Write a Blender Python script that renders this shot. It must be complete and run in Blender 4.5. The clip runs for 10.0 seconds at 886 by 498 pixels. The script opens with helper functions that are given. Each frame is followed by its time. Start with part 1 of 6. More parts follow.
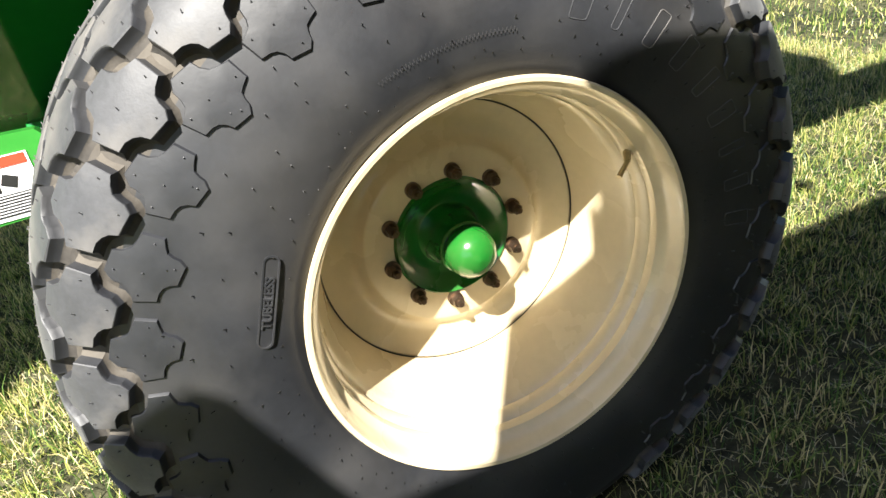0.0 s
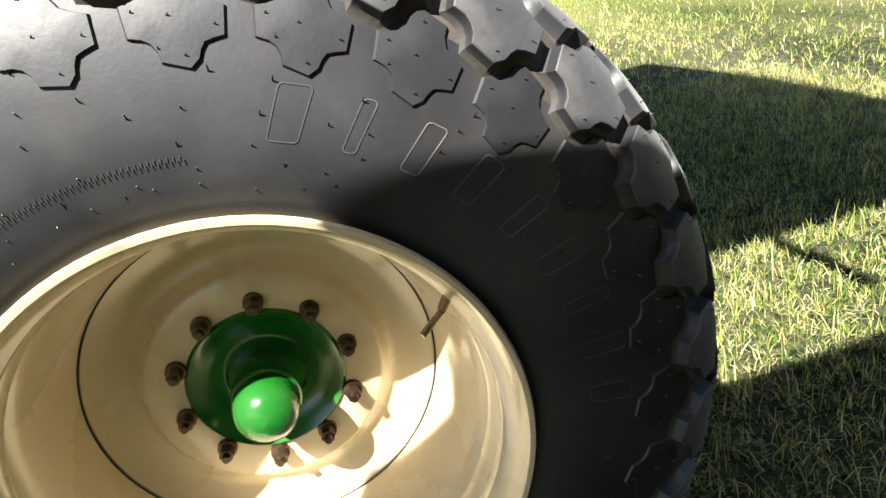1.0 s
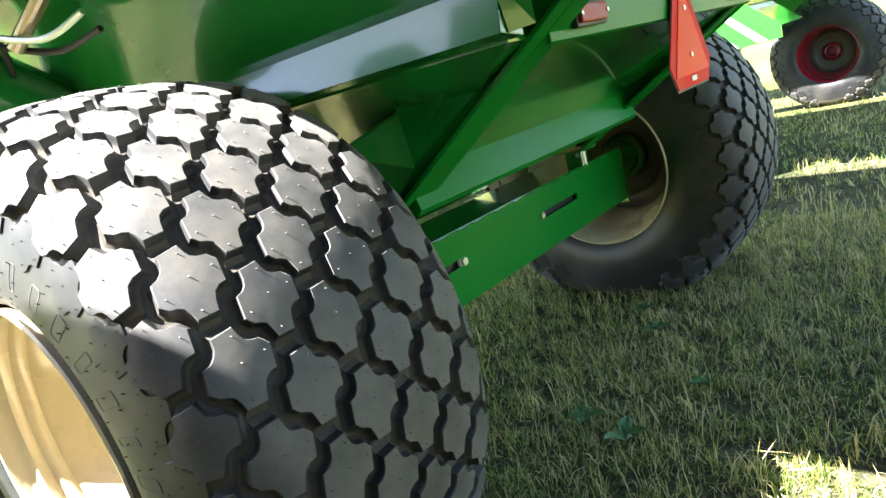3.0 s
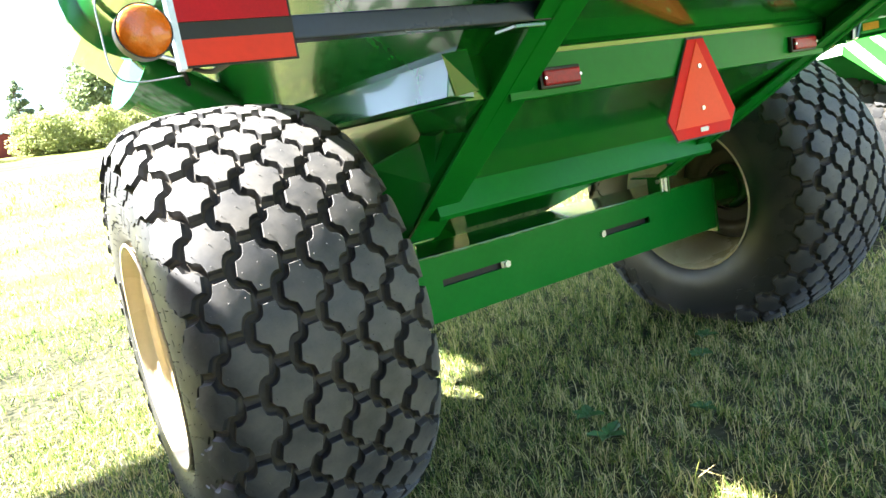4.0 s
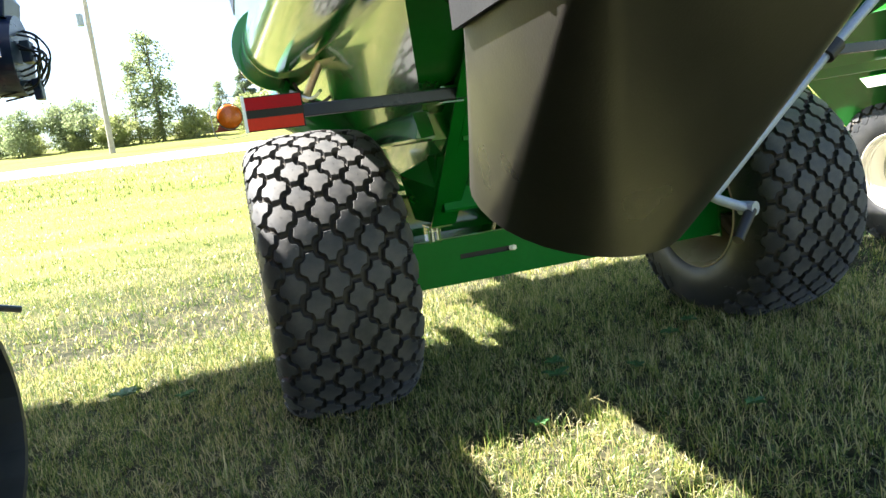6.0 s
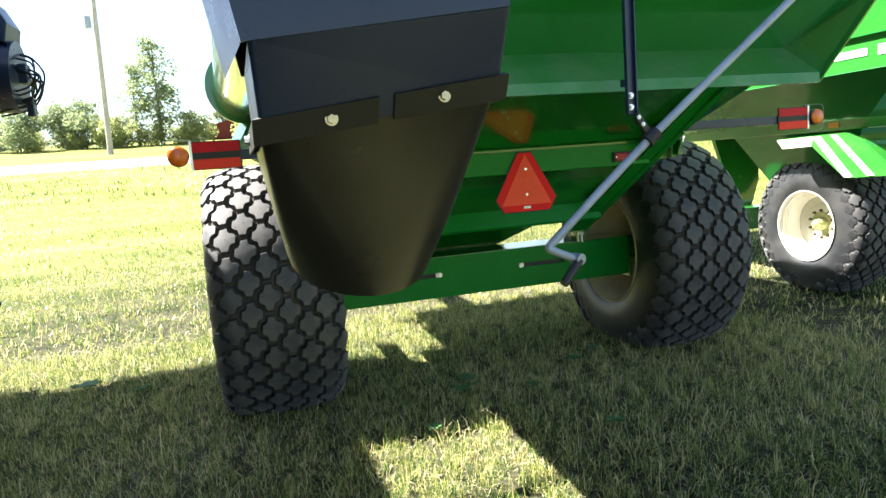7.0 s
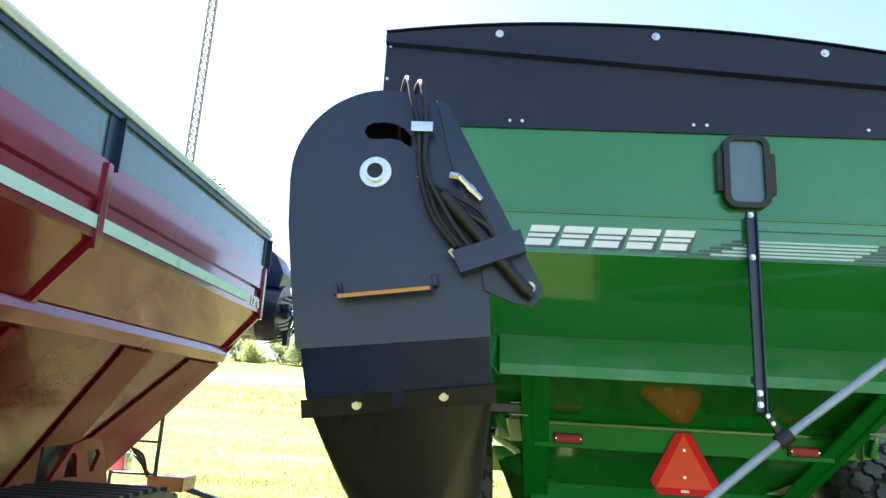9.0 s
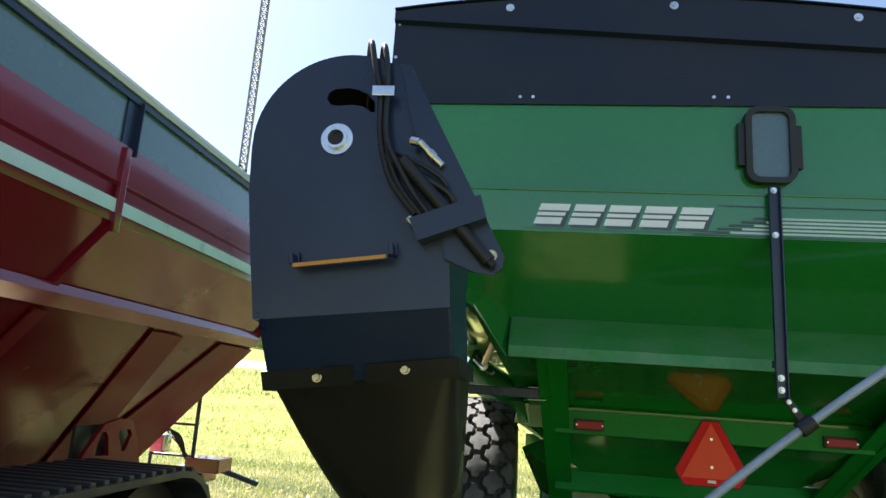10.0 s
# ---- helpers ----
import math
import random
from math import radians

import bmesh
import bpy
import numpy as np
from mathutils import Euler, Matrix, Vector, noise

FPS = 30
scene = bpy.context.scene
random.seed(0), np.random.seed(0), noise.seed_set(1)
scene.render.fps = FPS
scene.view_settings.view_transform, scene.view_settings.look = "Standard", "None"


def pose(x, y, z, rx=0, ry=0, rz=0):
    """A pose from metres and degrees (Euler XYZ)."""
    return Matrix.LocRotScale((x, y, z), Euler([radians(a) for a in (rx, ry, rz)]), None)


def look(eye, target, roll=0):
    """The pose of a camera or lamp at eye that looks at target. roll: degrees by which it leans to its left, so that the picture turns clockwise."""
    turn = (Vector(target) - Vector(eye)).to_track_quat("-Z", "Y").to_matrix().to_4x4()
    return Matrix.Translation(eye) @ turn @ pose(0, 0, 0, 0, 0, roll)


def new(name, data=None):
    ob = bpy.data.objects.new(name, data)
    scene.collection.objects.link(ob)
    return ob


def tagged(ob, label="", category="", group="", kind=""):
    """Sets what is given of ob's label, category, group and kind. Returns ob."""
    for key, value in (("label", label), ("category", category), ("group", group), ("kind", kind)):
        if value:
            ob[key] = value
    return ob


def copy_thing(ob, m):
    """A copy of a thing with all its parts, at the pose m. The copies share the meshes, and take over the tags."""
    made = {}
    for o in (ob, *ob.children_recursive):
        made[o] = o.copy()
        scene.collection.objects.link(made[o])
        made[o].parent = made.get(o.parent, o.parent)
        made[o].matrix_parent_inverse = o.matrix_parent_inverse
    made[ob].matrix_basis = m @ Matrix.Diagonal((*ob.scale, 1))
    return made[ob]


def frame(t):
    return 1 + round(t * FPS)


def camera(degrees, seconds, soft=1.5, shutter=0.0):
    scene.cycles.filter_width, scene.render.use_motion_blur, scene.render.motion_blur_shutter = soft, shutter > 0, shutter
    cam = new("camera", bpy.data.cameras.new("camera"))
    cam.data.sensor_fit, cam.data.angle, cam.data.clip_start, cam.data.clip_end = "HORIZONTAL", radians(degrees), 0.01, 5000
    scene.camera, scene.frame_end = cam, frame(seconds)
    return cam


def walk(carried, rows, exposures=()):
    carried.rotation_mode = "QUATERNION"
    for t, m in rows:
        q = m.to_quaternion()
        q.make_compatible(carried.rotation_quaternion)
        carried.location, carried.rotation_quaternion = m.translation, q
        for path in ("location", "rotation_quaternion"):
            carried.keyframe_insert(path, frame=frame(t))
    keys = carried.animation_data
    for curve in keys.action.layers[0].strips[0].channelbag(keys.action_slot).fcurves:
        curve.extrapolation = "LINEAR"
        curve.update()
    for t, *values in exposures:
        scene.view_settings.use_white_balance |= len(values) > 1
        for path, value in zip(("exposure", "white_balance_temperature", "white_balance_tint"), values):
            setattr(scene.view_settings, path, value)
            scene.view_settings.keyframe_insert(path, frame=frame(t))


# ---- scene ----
cam = camera(66.5, 10.0)
PATH = [
    (0, (-2.951, 0.606, 1.466), (-1.273, 0.032, 0.542), -10.2),
    (0.5, (-2.808, 0.233, 1.402), (-1.085, -0.144, 0.457), -11.1),
    (1, (-2.758, -0.116, 1.403), (-0.935, -0.378, 0.623), -12.5),
    (1.5, (-2.679, -0.509, 1.38), (-0.767, -0.489, 0.792), -13.7),
    (2, (-2.527, -0.863, 1.358), (-0.681, -0.333, 0.802), -13.7),
    (2.2, (-2.489, -1.018, 1.386), (-0.709, -0.286, 0.839), -13.5),
    (3.3, (-2.287, -1.973, 1.36), (-0.977, -0.522, 0.941), -13.5),
    (3.5, (-2.235, -2.118, 1.386), (-1.032, -0.579, 0.957), -12.0),
    (4, (-2.188, -2.547, 1.366), (-1.169, -0.86, 1.028), -9.8),
    (4.5, (-2.18, -2.906, 1.407), (-1.367, -1.127, 0.991), -8.6),
    (5, (-2.163, -3.285, 1.395), (-1.53, -1.42, 1.048), -7.1),
    (5.2, (-2.137, -3.468, 1.396), (-1.572, -1.571, 1.107), -7.5),
    (6.3, (-1.844, -4.221, 1.447), (-1.317, -2.317, 1.136), -7.4),
    (6.5, (-1.799, -4.363, 1.476), (-1.271, -2.459, 1.167), -6.1),
    (7, (-1.663, -4.698, 1.51), (-1.102, -2.794, 1.26), -4.2),
    (7.5, (-1.488, -4.827, 1.522), (-0.964, -2.902, 1.382), -1.5),
    (8, (-1.362, -4.96, 1.566), (-1.134, -2.978, 1.71), 2.2),
    (8.5, (-1.275, -5.077, 1.585), (-1.266, -3.102, 1.896), 3.3),
    (9, (-1.225, -5.135, 1.596), (-1.345, -3.193, 2.059), 3.2),
    (9.5, (-1.185, -5.141, 1.586), (-1.338, -3.21, 2.085), 3.3),
    (10, (-1.027, -5.05, 1.571), (-1.297, -3.115, 2.0), 3.9),
]
walk(cam, [(t, look(eye, target, roll)) for t, eye, target, roll in PATH], [(0.0,2.12),(0.5,1.97),(1.0,2.12),(1.5,2.36),(2.0,2.55),(3.5,4.05),(4.0,3.9),(4.5,3.42),(5.0,3.0),(6.5,2.8),(7.5,2.88),(8.0,3.15),(8.5,3.18),(9.0,3.22),(9.5,2.45),(10.0,2.35)])

# ---- light ----
world = bpy.data.worlds.new("sky")
scene.world = world
world.use_nodes = True
SUN_TO = Vector((-0.66, 0.46, 1.0)).normalized()
wn = world.node_tree.nodes
sky = wn.new("ShaderNodeTexSky")
sky.sky_type = "NISHITA"
sky.sun_disc = False
sky.sun_elevation = math.asin(SUN_TO.z)
sky.sun_rotation = math.atan2(SUN_TO.x, SUN_TO.y)
sky.air_density, sky.dust_density, sky.ozone_density = 0.9, 1.0, 1.0
world.node_tree.links.new(sky.outputs[0], wn["Background"].inputs[0])
wn["Background"].inputs[1].default_value = 0.05
sun = new("sun", bpy.data.lights.new("sun", "SUN"))
sun.data.energy, sun.data.angle, sun.data.color = 5.0, radians(0.55), (1.0, 0.96, 0.89)
sun.matrix_world = look(SUN_TO * 30, (0, 0, 0))


# ---- materials ----
def mat(name, base, rough=0.5, metal=0.0, vary=0.12, scale=6.0, fine=60.0, bump=0.0, bump_scale=80.0, coat=0.0, spec=0.5, dirt=None, dirt_amount=0.0, dirt_scale=3.0, rough_vary=0.1, per_object=0.0, per_island=0.0, sheen=0.0):
    """A painted, cast or moulded surface: base colour broken up at two scales, dust in patches, fine relief."""
    m = bpy.data.materials.new(name)
    m.use_nodes = True
    t = m.node_tree
    b = t.nodes["Principled BSDF"]
    link = t.links.new
    co = t.nodes.new("ShaderNodeTexCoord")
    def nz(s, detail=5.0):
        n = t.nodes.new("ShaderNodeTexNoise")
        n.inputs["Scale"].default_value, n.inputs["Detail"].default_value = s, detail
        link(co.outputs["Object"], n.inputs["Vector"])
        return n
    def ramp(src, lo, hi, a, c):
        r = t.nodes.new("ShaderNodeMapRange")
        r.inputs[1].default_value, r.inputs[2].default_value, r.inputs[3].default_value, r.inputs[4].default_value = lo, hi, a, c
        link(src, r.inputs[0])
        return r.outputs[0]
    big, small = nz(scale), nz(fine, 3.0)
    add = t.nodes.new("ShaderNodeMath")
    link(ramp(big.outputs[0], 0.3, 0.7, 1 - vary, 1 + vary), add.inputs[0])
    link(ramp(small.outputs[0], 0.3, 0.7, 1 - vary * 0.6, 1 + vary * 0.6), add.inputs[1])
    add.operation = "MULTIPLY"
    last = add.outputs[0]
    if per_object or per_island:
        info = t.nodes.new("ShaderNodeObjectInfo") if per_object else t.nodes.new("ShaderNodeNewGeometry")
        k = per_object or per_island
        mul = t.nodes.new("ShaderNodeMath")
        mul.operation = "MULTIPLY"
        link(last, mul.inputs[0])
        link(ramp(info.outputs["Random" if per_object else "Random Per Island"], 0, 1, 1 - k, 1 + k), mul.inputs[1])
        last = mul.outputs[0]
    hsv = t.nodes.new("ShaderNodeHueSaturation")
    hsv.inputs["Color"].default_value = (*base, 1)
    link(last, hsv.inputs["Value"])
    col = hsv.outputs[0]
    if dirt:
        d = nz(dirt_scale, 8.0)
        mix = t.nodes.new("ShaderNodeMix")
        mix.data_type = "RGBA"
        link(ramp(d.outputs[0], 0.42, 0.72, 0, dirt_amount), mix.inputs[0])
        link(col, mix.inputs[6])
        mix.inputs[7].default_value = (*dirt, 1)
        col = mix.outputs[2]
    link(col, b.inputs["Base Color"])
    link(ramp(big.outputs[0], 0.3, 0.7, max(0.02, rough - rough_vary), min(1, rough + rough_vary)), b.inputs["Roughness"])
    b.inputs["Metallic"].default_value = metal
    b.inputs["Specular IOR Level"].default_value = spec
    b.inputs["Coat Weight"].default_value = coat
    b.inputs["Sheen Weight"].default_value, b.inputs["Sheen Roughness"].default_value = sheen, 0.45
    b.inputs["Coat Roughness"].default_value = 0.06
    if bump:
        bn = t.nodes.new("ShaderNodeBump")
        bn.inputs["Strength"].default_value, bn.inputs["Distance"].default_value = bump, 0.004
        link(nz(bump_scale, 4.0).outputs[0], bn.inputs["Height"])
        link(bn.outputs[0], b.inputs["Normal"])
    return m


GREEN = mat("green_paint", (0.009, 0.172, 0.023), 0.17, vary=0.05, scale=1.5, fine=30, coat=0.8, spec=0.6, dirt=(0.08, 0.18, 0.07), dirt_amount=0.06, rough_vary=0.05, bump=0.04, bump_scale=9)
GREEN_FRAME = mat("frame_green_paint", (0.004, 0.200, 0.023), 0.36, vary=0.07, scale=3, fine=40, coat=0.0, spec=0.16, dirt=(0.08, 0.16, 0.06), dirt_amount=0.05, rough_vary=0.06)
# paler, rougher green with light patches, for the rear shelf
GREEN_SHELF = mat("shelf_green_paint", (0.025, 0.21, 0.04), 0.42, vary=0.1, scale=3, fine=40, dirt=(0.16, 0.27, 0.15), dirt_amount=0.5, dirt_scale=5)
GREEN_PALE = mat("pale_green_paint", (0.030, 0.215, 0.030), 0.2, vary=0.05, coat=0.8)
GREEN_HUB = mat("hub_green_paint", (0.007, 0.115, 0.013), 0.2, vary=0.06, coat=0.5, dirt=(0.15, 0.14, 0.08), dirt_amount=0.15, dirt_scale=9)
RUBBER = mat("tyre_rubber", (0.012, 0.013, 0.016), 0.50, sheen=0.02, vary=0.2, scale=5, fine=90, bump=0.05, bump_scale=160, dirt=(0.080, 0.075, 0.069), dirt_amount=0.42, dirt_scale=3.2, spec=0.7)
RUBBER_LUG = mat("tread_rubber", (0.035, 0.036, 0.040), 0.66, sheen=0.15, vary=0.25, scale=7, fine=120, bump=0.07, bump_scale=260, dirt=(0.165, 0.148, 0.125), dirt_amount=0.58, dirt_scale=7.0, per_object=0.15, spec=0.75)
RUBBER_GROOVE = mat("dusty_groove_rubber", (0.036, 0.033, 0.030), 0.7, vary=0.3, scale=5, fine=80, bump=0.15, bump_scale=160, dirt=(0.135, 0.115, 0.088), dirt_amount=0.55, dirt_scale=4.0, spec=0.3)
CREAM = mat("cream_rim_paint", (0.66, 0.555, 0.365), 0.28, vary=0.04, scale=3, fine=50, coat=0.45, dirt=(0.38, 0.29, 0.17), dirt_amount=0.25, dirt_scale=3.5, bump=0.03, bump_scale=20)
RIM_BACK = mat("dark_rim_back", (0.075, 0.066, 0.050), 0.6, vary=0.15, scale=4, fine=50, dirt=(0.06, 0.055, 0.045), dirt_amount=0.5)
WHITE_RIM = mat("white_rim_paint", (0.75, 0.72, 0.62), 0.35, vary=0.05, dirt=(0.4, 0.33, 0.22), dirt_amount=0.25)
HUB_OLIVE = mat("olive_hub_paint", (0.30, 0.31, 0.14), 0.35, vary=0.1, dirt=(0.3, 0.26, 0.15), dirt_amount=0.3)
STEEL = mat("bright_zinc", (0.72, 0.74, 0.78), 0.34, metal=1.0, vary=0.15, fine=90)
BRASSY = mat("yellow_zinc", (0.50, 0.42, 0.28), 0.35, metal=1.0, vary=0.2, fine=90)
DARK_STEEL = mat("dark_plated_steel", (0.16, 0.11, 0.075), 0.4, metal=0.9, vary=0.3, scale=20, fine=150)
GALV = mat("galvanised_tube", (0.33, 0.38, 0.46), 0.45, metal=0.25, vary=0.15, scale=8, fine=120)
BLACK_PAINT = mat("black_paint", (0.012, 0.023, 0.060), 0.32, vary=0.12, scale=3, fine=80, bump=0.05, bump_scale=120, dirt=(0.06, 0.055, 0.05), dirt_amount=0.12, dirt_scale=5, rough_vary=0.08)
BLACK_POLY = mat("black_polyethylene", (0.017, 0.0155, 0.0150), 0.34, spec=0.55, vary=0.15, scale=4, fine=60, bump=0.06, bump_scale=260, dirt=(0.07, 0.06, 0.05), dirt_amount=0.10, dirt_scale=7)
TARP = mat("black_vinyl", (0.010, 0.014, 0.030), 0.42, spec=0.35, vary=0.1, scale=2, fine=70, bump=0.06, bump_scale=60)
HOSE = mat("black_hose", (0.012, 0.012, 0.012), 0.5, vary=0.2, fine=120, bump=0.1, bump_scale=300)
SMV_RED = mat("retroreflective_red", (0.80, 0.020, 0.018), 0.6, spec=0.15, vary=0.06, fine=200, bump=0.05, bump_scale=300)
SMV_ORANGE = mat("fluorescent_orange", (1.0, 0.11, 0.055), 0.6, spec=0.15, vary=0.04, fine=100)
RED_DECAL = mat("red_reflective_tape", (0.62, 0.008, 0.020), 0.5, spec=0.25, vary=0.08, fine=200)
ORANGE_DECAL = mat("orange_tape", (0.95, 0.055, 0.025), 0.5, spec=0.25, vary=0.05)
AMBER = mat("amber_lens", (0.85, 0.17, 0.010), 0.25, vary=0.08, scale=40, fine=200, coat=0.6, bump=0.4, bump_scale=120)
RED_LENS = mat("red_lens", (0.36, 0.008, 0.016), 0.4, vary=0.2, scale=60, fine=200, coat=0.1, spec=0.3, bump=0.3, bump_scale=140)
YELLOW_TAPE = mat("amber_tape", (0.62, 0.26, 0.02), 0.4, vary=0.1, fine=100)
WHITE = mat("white_vinyl", (0.80, 0.80, 0.80), 0.4, vary=0.03)
GREY_VINYL = mat("grey_vinyl", (0.045, 0.075, 0.085), 0.35, vary=0.05)
SILVER_VINYL = mat("silver_vinyl", (0.46, 0.58, 0.54), 0.35, vary=0.05)
RED_MATTE = mat("matte_red_paint", (0.17, 0.003, 0.010), 0.4, vary=0.1, scale=3, spec=0.2, dirt=(0.10, 0.02, 0.02), dirt_amount=0.15)
# darker, duller copy of the red paint: the lower parts' shade is in its colour
RED_SHADE = mat("shaded_red_paint", (0.15, 0.005, 0.008), 0.24, vary=0.08, scale=2, spec=0.4, coat=0.25, dirt=(0.10, 0.03, 0.015), dirt_amount=0.25, bump=0.05, bump_scale=5)
RED_PAINT = mat("dark_red_paint", (0.21, 0.008, 0.018), 0.13, vary=0.05, scale=1.5, coat=0.7, spec=0.5, bump=0.05, bump_scale=5, rough_vary=0.05)
PALE_STRIPE = mat("pale_stripe", (0.54, 0.61, 0.62), 0.35, vary=0.05)
SMOKE = mat("smoked_panel", (0.085, 0.135, 0.165), 0.25, vary=0.1, scale=1.5, coat=0.6)
ASPHALT = mat("pale_road", (0.48, 0.47, 0.45), 0.9, vary=0.1, scale=0.6, fine=8)
WOOD_POLE = mat("weathered_pole", (0.40, 0.37, 0.34), 0.85, vary=0.2, scale=3, fine=40)
MAST_STEEL = mat("mast_steel", (0.22, 0.20, 0.21), 0.6, metal=0.2, vary=0.1)
BARN_RED = mat("barn_red", (0.16, 0.02, 0.02), 0.7, vary=0.15)
SIDING = mat("pale_siding", (0.6, 0.6, 0.58), 0.7, vary=0.08)
ROOFING = mat("grey_roofing", (0.18, 0.17, 0.17), 0.8, vary=0.15)


# ---- building helpers ----
def part(name, bm, material, parent=None, label="", smooth=False):
    """One mesh object from a bmesh, under a thing or a part."""
    me = bpy.data.meshes.new(name)
    bmesh.ops.recalc_face_normals(bm, faces=bm.faces)
    bm.to_mesh(me)
    bm.free()
    if smooth:
        me.polygons.foreach_set("use_smooth", [True] * len(me.polygons))
        me.set_sharp_from_angle(angle=radians(35))
    me.materials.append(material)
    ob = new(name, me)
    if parent:
        ob.parent = parent
        ob.matrix_parent_inverse = Matrix.Identity(4)
    if label:
        tagged(ob, label)
    return ob


def thing(name, place, label, category, group="", kind=""):
    """The Empty at a thing's base."""
    ob = new(name)
    ob.empty_display_size = 0.2
    ob.location = place
    return tagged(ob, label, category, group, kind)


def box(bm, c, size, rot=None, bevel=0.0):
    r = bmesh.ops.create_cube(bm, size=1.0)
    vs = r["verts"]
    m = Matrix.Translation(c) @ (rot.to_4x4() if rot else Matrix.Identity(4)) @ Matrix.Diagonal((*size, 1))
    bmesh.ops.transform(bm, matrix=m, verts=vs)
    if bevel:
        es = list({e for v in vs for e in v.link_edges})
        bmesh.ops.bevel(bm, geom=es, offset=bevel, segments=2, affect="EDGES", profile=0.6)
    return bm


def prism(bm, poly, axis, a, b, bevel=0.0):
    """A polygon of 2D points, in the plane across axis (0, 1 or 2), drawn out from a to b."""
    def at(p, s):
        q = list(p)
        q.insert(axis, s)
        return q
    lo = [bm.verts.new(at(p, a)) for p in poly]
    hi = [bm.verts.new(at(p, b)) for p in poly]
    fs = [bm.faces.new(lo), bm.faces.new(hi[::-1])]
    n = len(poly)
    for i in range(n):
        fs.append(bm.faces.new((lo[i], hi[i], hi[(i + 1) % n], lo[(i + 1) % n])))
    if bevel:
        es = list({e for f in fs[:2] for e in f.edges})
        bmesh.ops.bevel(bm, geom=es, offset=bevel, segments=2, affect="EDGES", profile=0.6)
    return bm


def cyl(bm, p, q, r, r2=None, seg=20, caps=True):
    p, q = Vector(p), Vector(q)
    d = q - p
    m = Matrix.Translation((p + q) / 2) @ d.to_track_quat("Z", "Y").to_matrix().to_4x4()
    bmesh.ops.create_cone(bm, cap_ends=caps, segments=seg, radius1=r, radius2=r if r2 is None else r2, depth=d.length, matrix=m)
    return bm


def ball(bm, c, r, squash=(1, 1, 1), seg=20):
    bmesh.ops.create_uvsphere(bm, u_segments=seg, v_segments=seg // 2 + 2, radius=r, matrix=Matrix.Translation(c) @ Matrix.Diagonal((*squash, 1)))
    return bm


def revolve(bm, profile, seg=64, closed=False, centre=(0, 0, 0)):
    """A profile of (x, radius) turned about the x axis."""
    cx, cy, cz = centre
    rings = []
    for x, r in profile:
        rings.append([bm.verts.new((cx + x, cy + r * math.cos(2 * math.pi * k / seg), cz + r * math.sin(2 * math.pi * k / seg))) for k in range(seg)])
    pairs = list(zip(rings, rings[1:])) + ([(rings[-1], rings[0])] if closed else [])
    for a, b in pairs:
        for k in range(seg):
            bm.faces.new((a[k], a[(k + 1) % seg], b[(k + 1) % seg], b[k]))
    return bm


def sweep(bm, pts, r, seg=10, caps=True):
    """A round tube along a smooth curve through the points."""
    pts = [Vector(p) for p in pts]
    fine = []
    n = len(pts)
    for i in range(n - 1):
        p0, p1, p2, p3 = pts[max(i - 1, 0)], pts[i], pts[i + 1], pts[min(i + 2, n - 1)]
        for k in range(8):
            u = k / 8
            fine.append(0.5 * ((2 * p1) + (p2 - p0) * u + (2 * p0 - 5 * p1 + 4 * p2 - p3) * u * u + (3 * p1 - p0 - 3 * p2 + p3) * u ** 3))
    fine.append(pts[-1])
    rings = []
    side = Vector((0.31, 0.52, 0.79))
    for i, p in enumerate(fine):
        d = (fine[min(i + 1, len(fine) - 1)] - fine[max(i - 1, 0)]).normalized()
        u = (side - d * side.dot(d)).normalized()
        v = d.cross(u)
        side = u
        rings.append([bm.verts.new(p + r * (math.cos(2 * math.pi * k / seg) * u + math.sin(2 * math.pi * k / seg) * v)) for k in range(seg)])
    for a, b in zip(rings, rings[1:]):
        for k in range(seg):
            bm.faces.new((a[k], a[(k + 1) % seg], b[(k + 1) % seg], b[k]))
    if caps:
        bm.faces.new(rings[0][::-1])
        bm.faces.new(rings[-1])
    return bm


def sheet(bm, rows, thick=0.0):
    """A sheet through rows of points; thick: given depth along -normal by a solidify of the bmesh."""
    grid = [[bm.verts.new(p) for p in row] for row in rows]
    for a, b in zip(grid, grid[1:]):
        for k in range(len(a) - 1):
            bm.faces.new((a[k], a[k + 1], b[k + 1], b[k]))
    if thick:
        bmesh.ops.recalc_face_normals(bm, faces=bm.faces)
        bmesh.ops.solidify(bm, geom=list(bm.faces), thickness=thick)
    return bm


def plate(bm, corners, thick):
    """A flat plate with these corners, thick along its normal."""
    cs = [Vector(c) for c in corners]
    n = (cs[1] - cs[0]).cross(cs[2] - cs[0]).normalized() * thick
    lo = [bm.verts.new(c) for c in cs]
    hi = [bm.verts.new(c + n) for c in cs]
    bm.faces.new(lo[::-1])
    bm.faces.new(hi)
    k = len(cs)
    for i in range(k):
        bm.faces.new((lo[i], lo[(i + 1) % k], hi[(i + 1) % k], hi[i]))
    return bm


def hexbolt(bm, p, d, r, h):
    """A hexagon head with a washer, standing on p along d."""
    p, d = Vector(p), Vector(d).normalized()
    cyl(bm, p, p + d * h * 0.25, r * 1.34, seg=18)
    cyl(bm, p + d * h * 0.25, p + d * h, r, r * 0.92, seg=6)
    return bm


B = bmesh.new


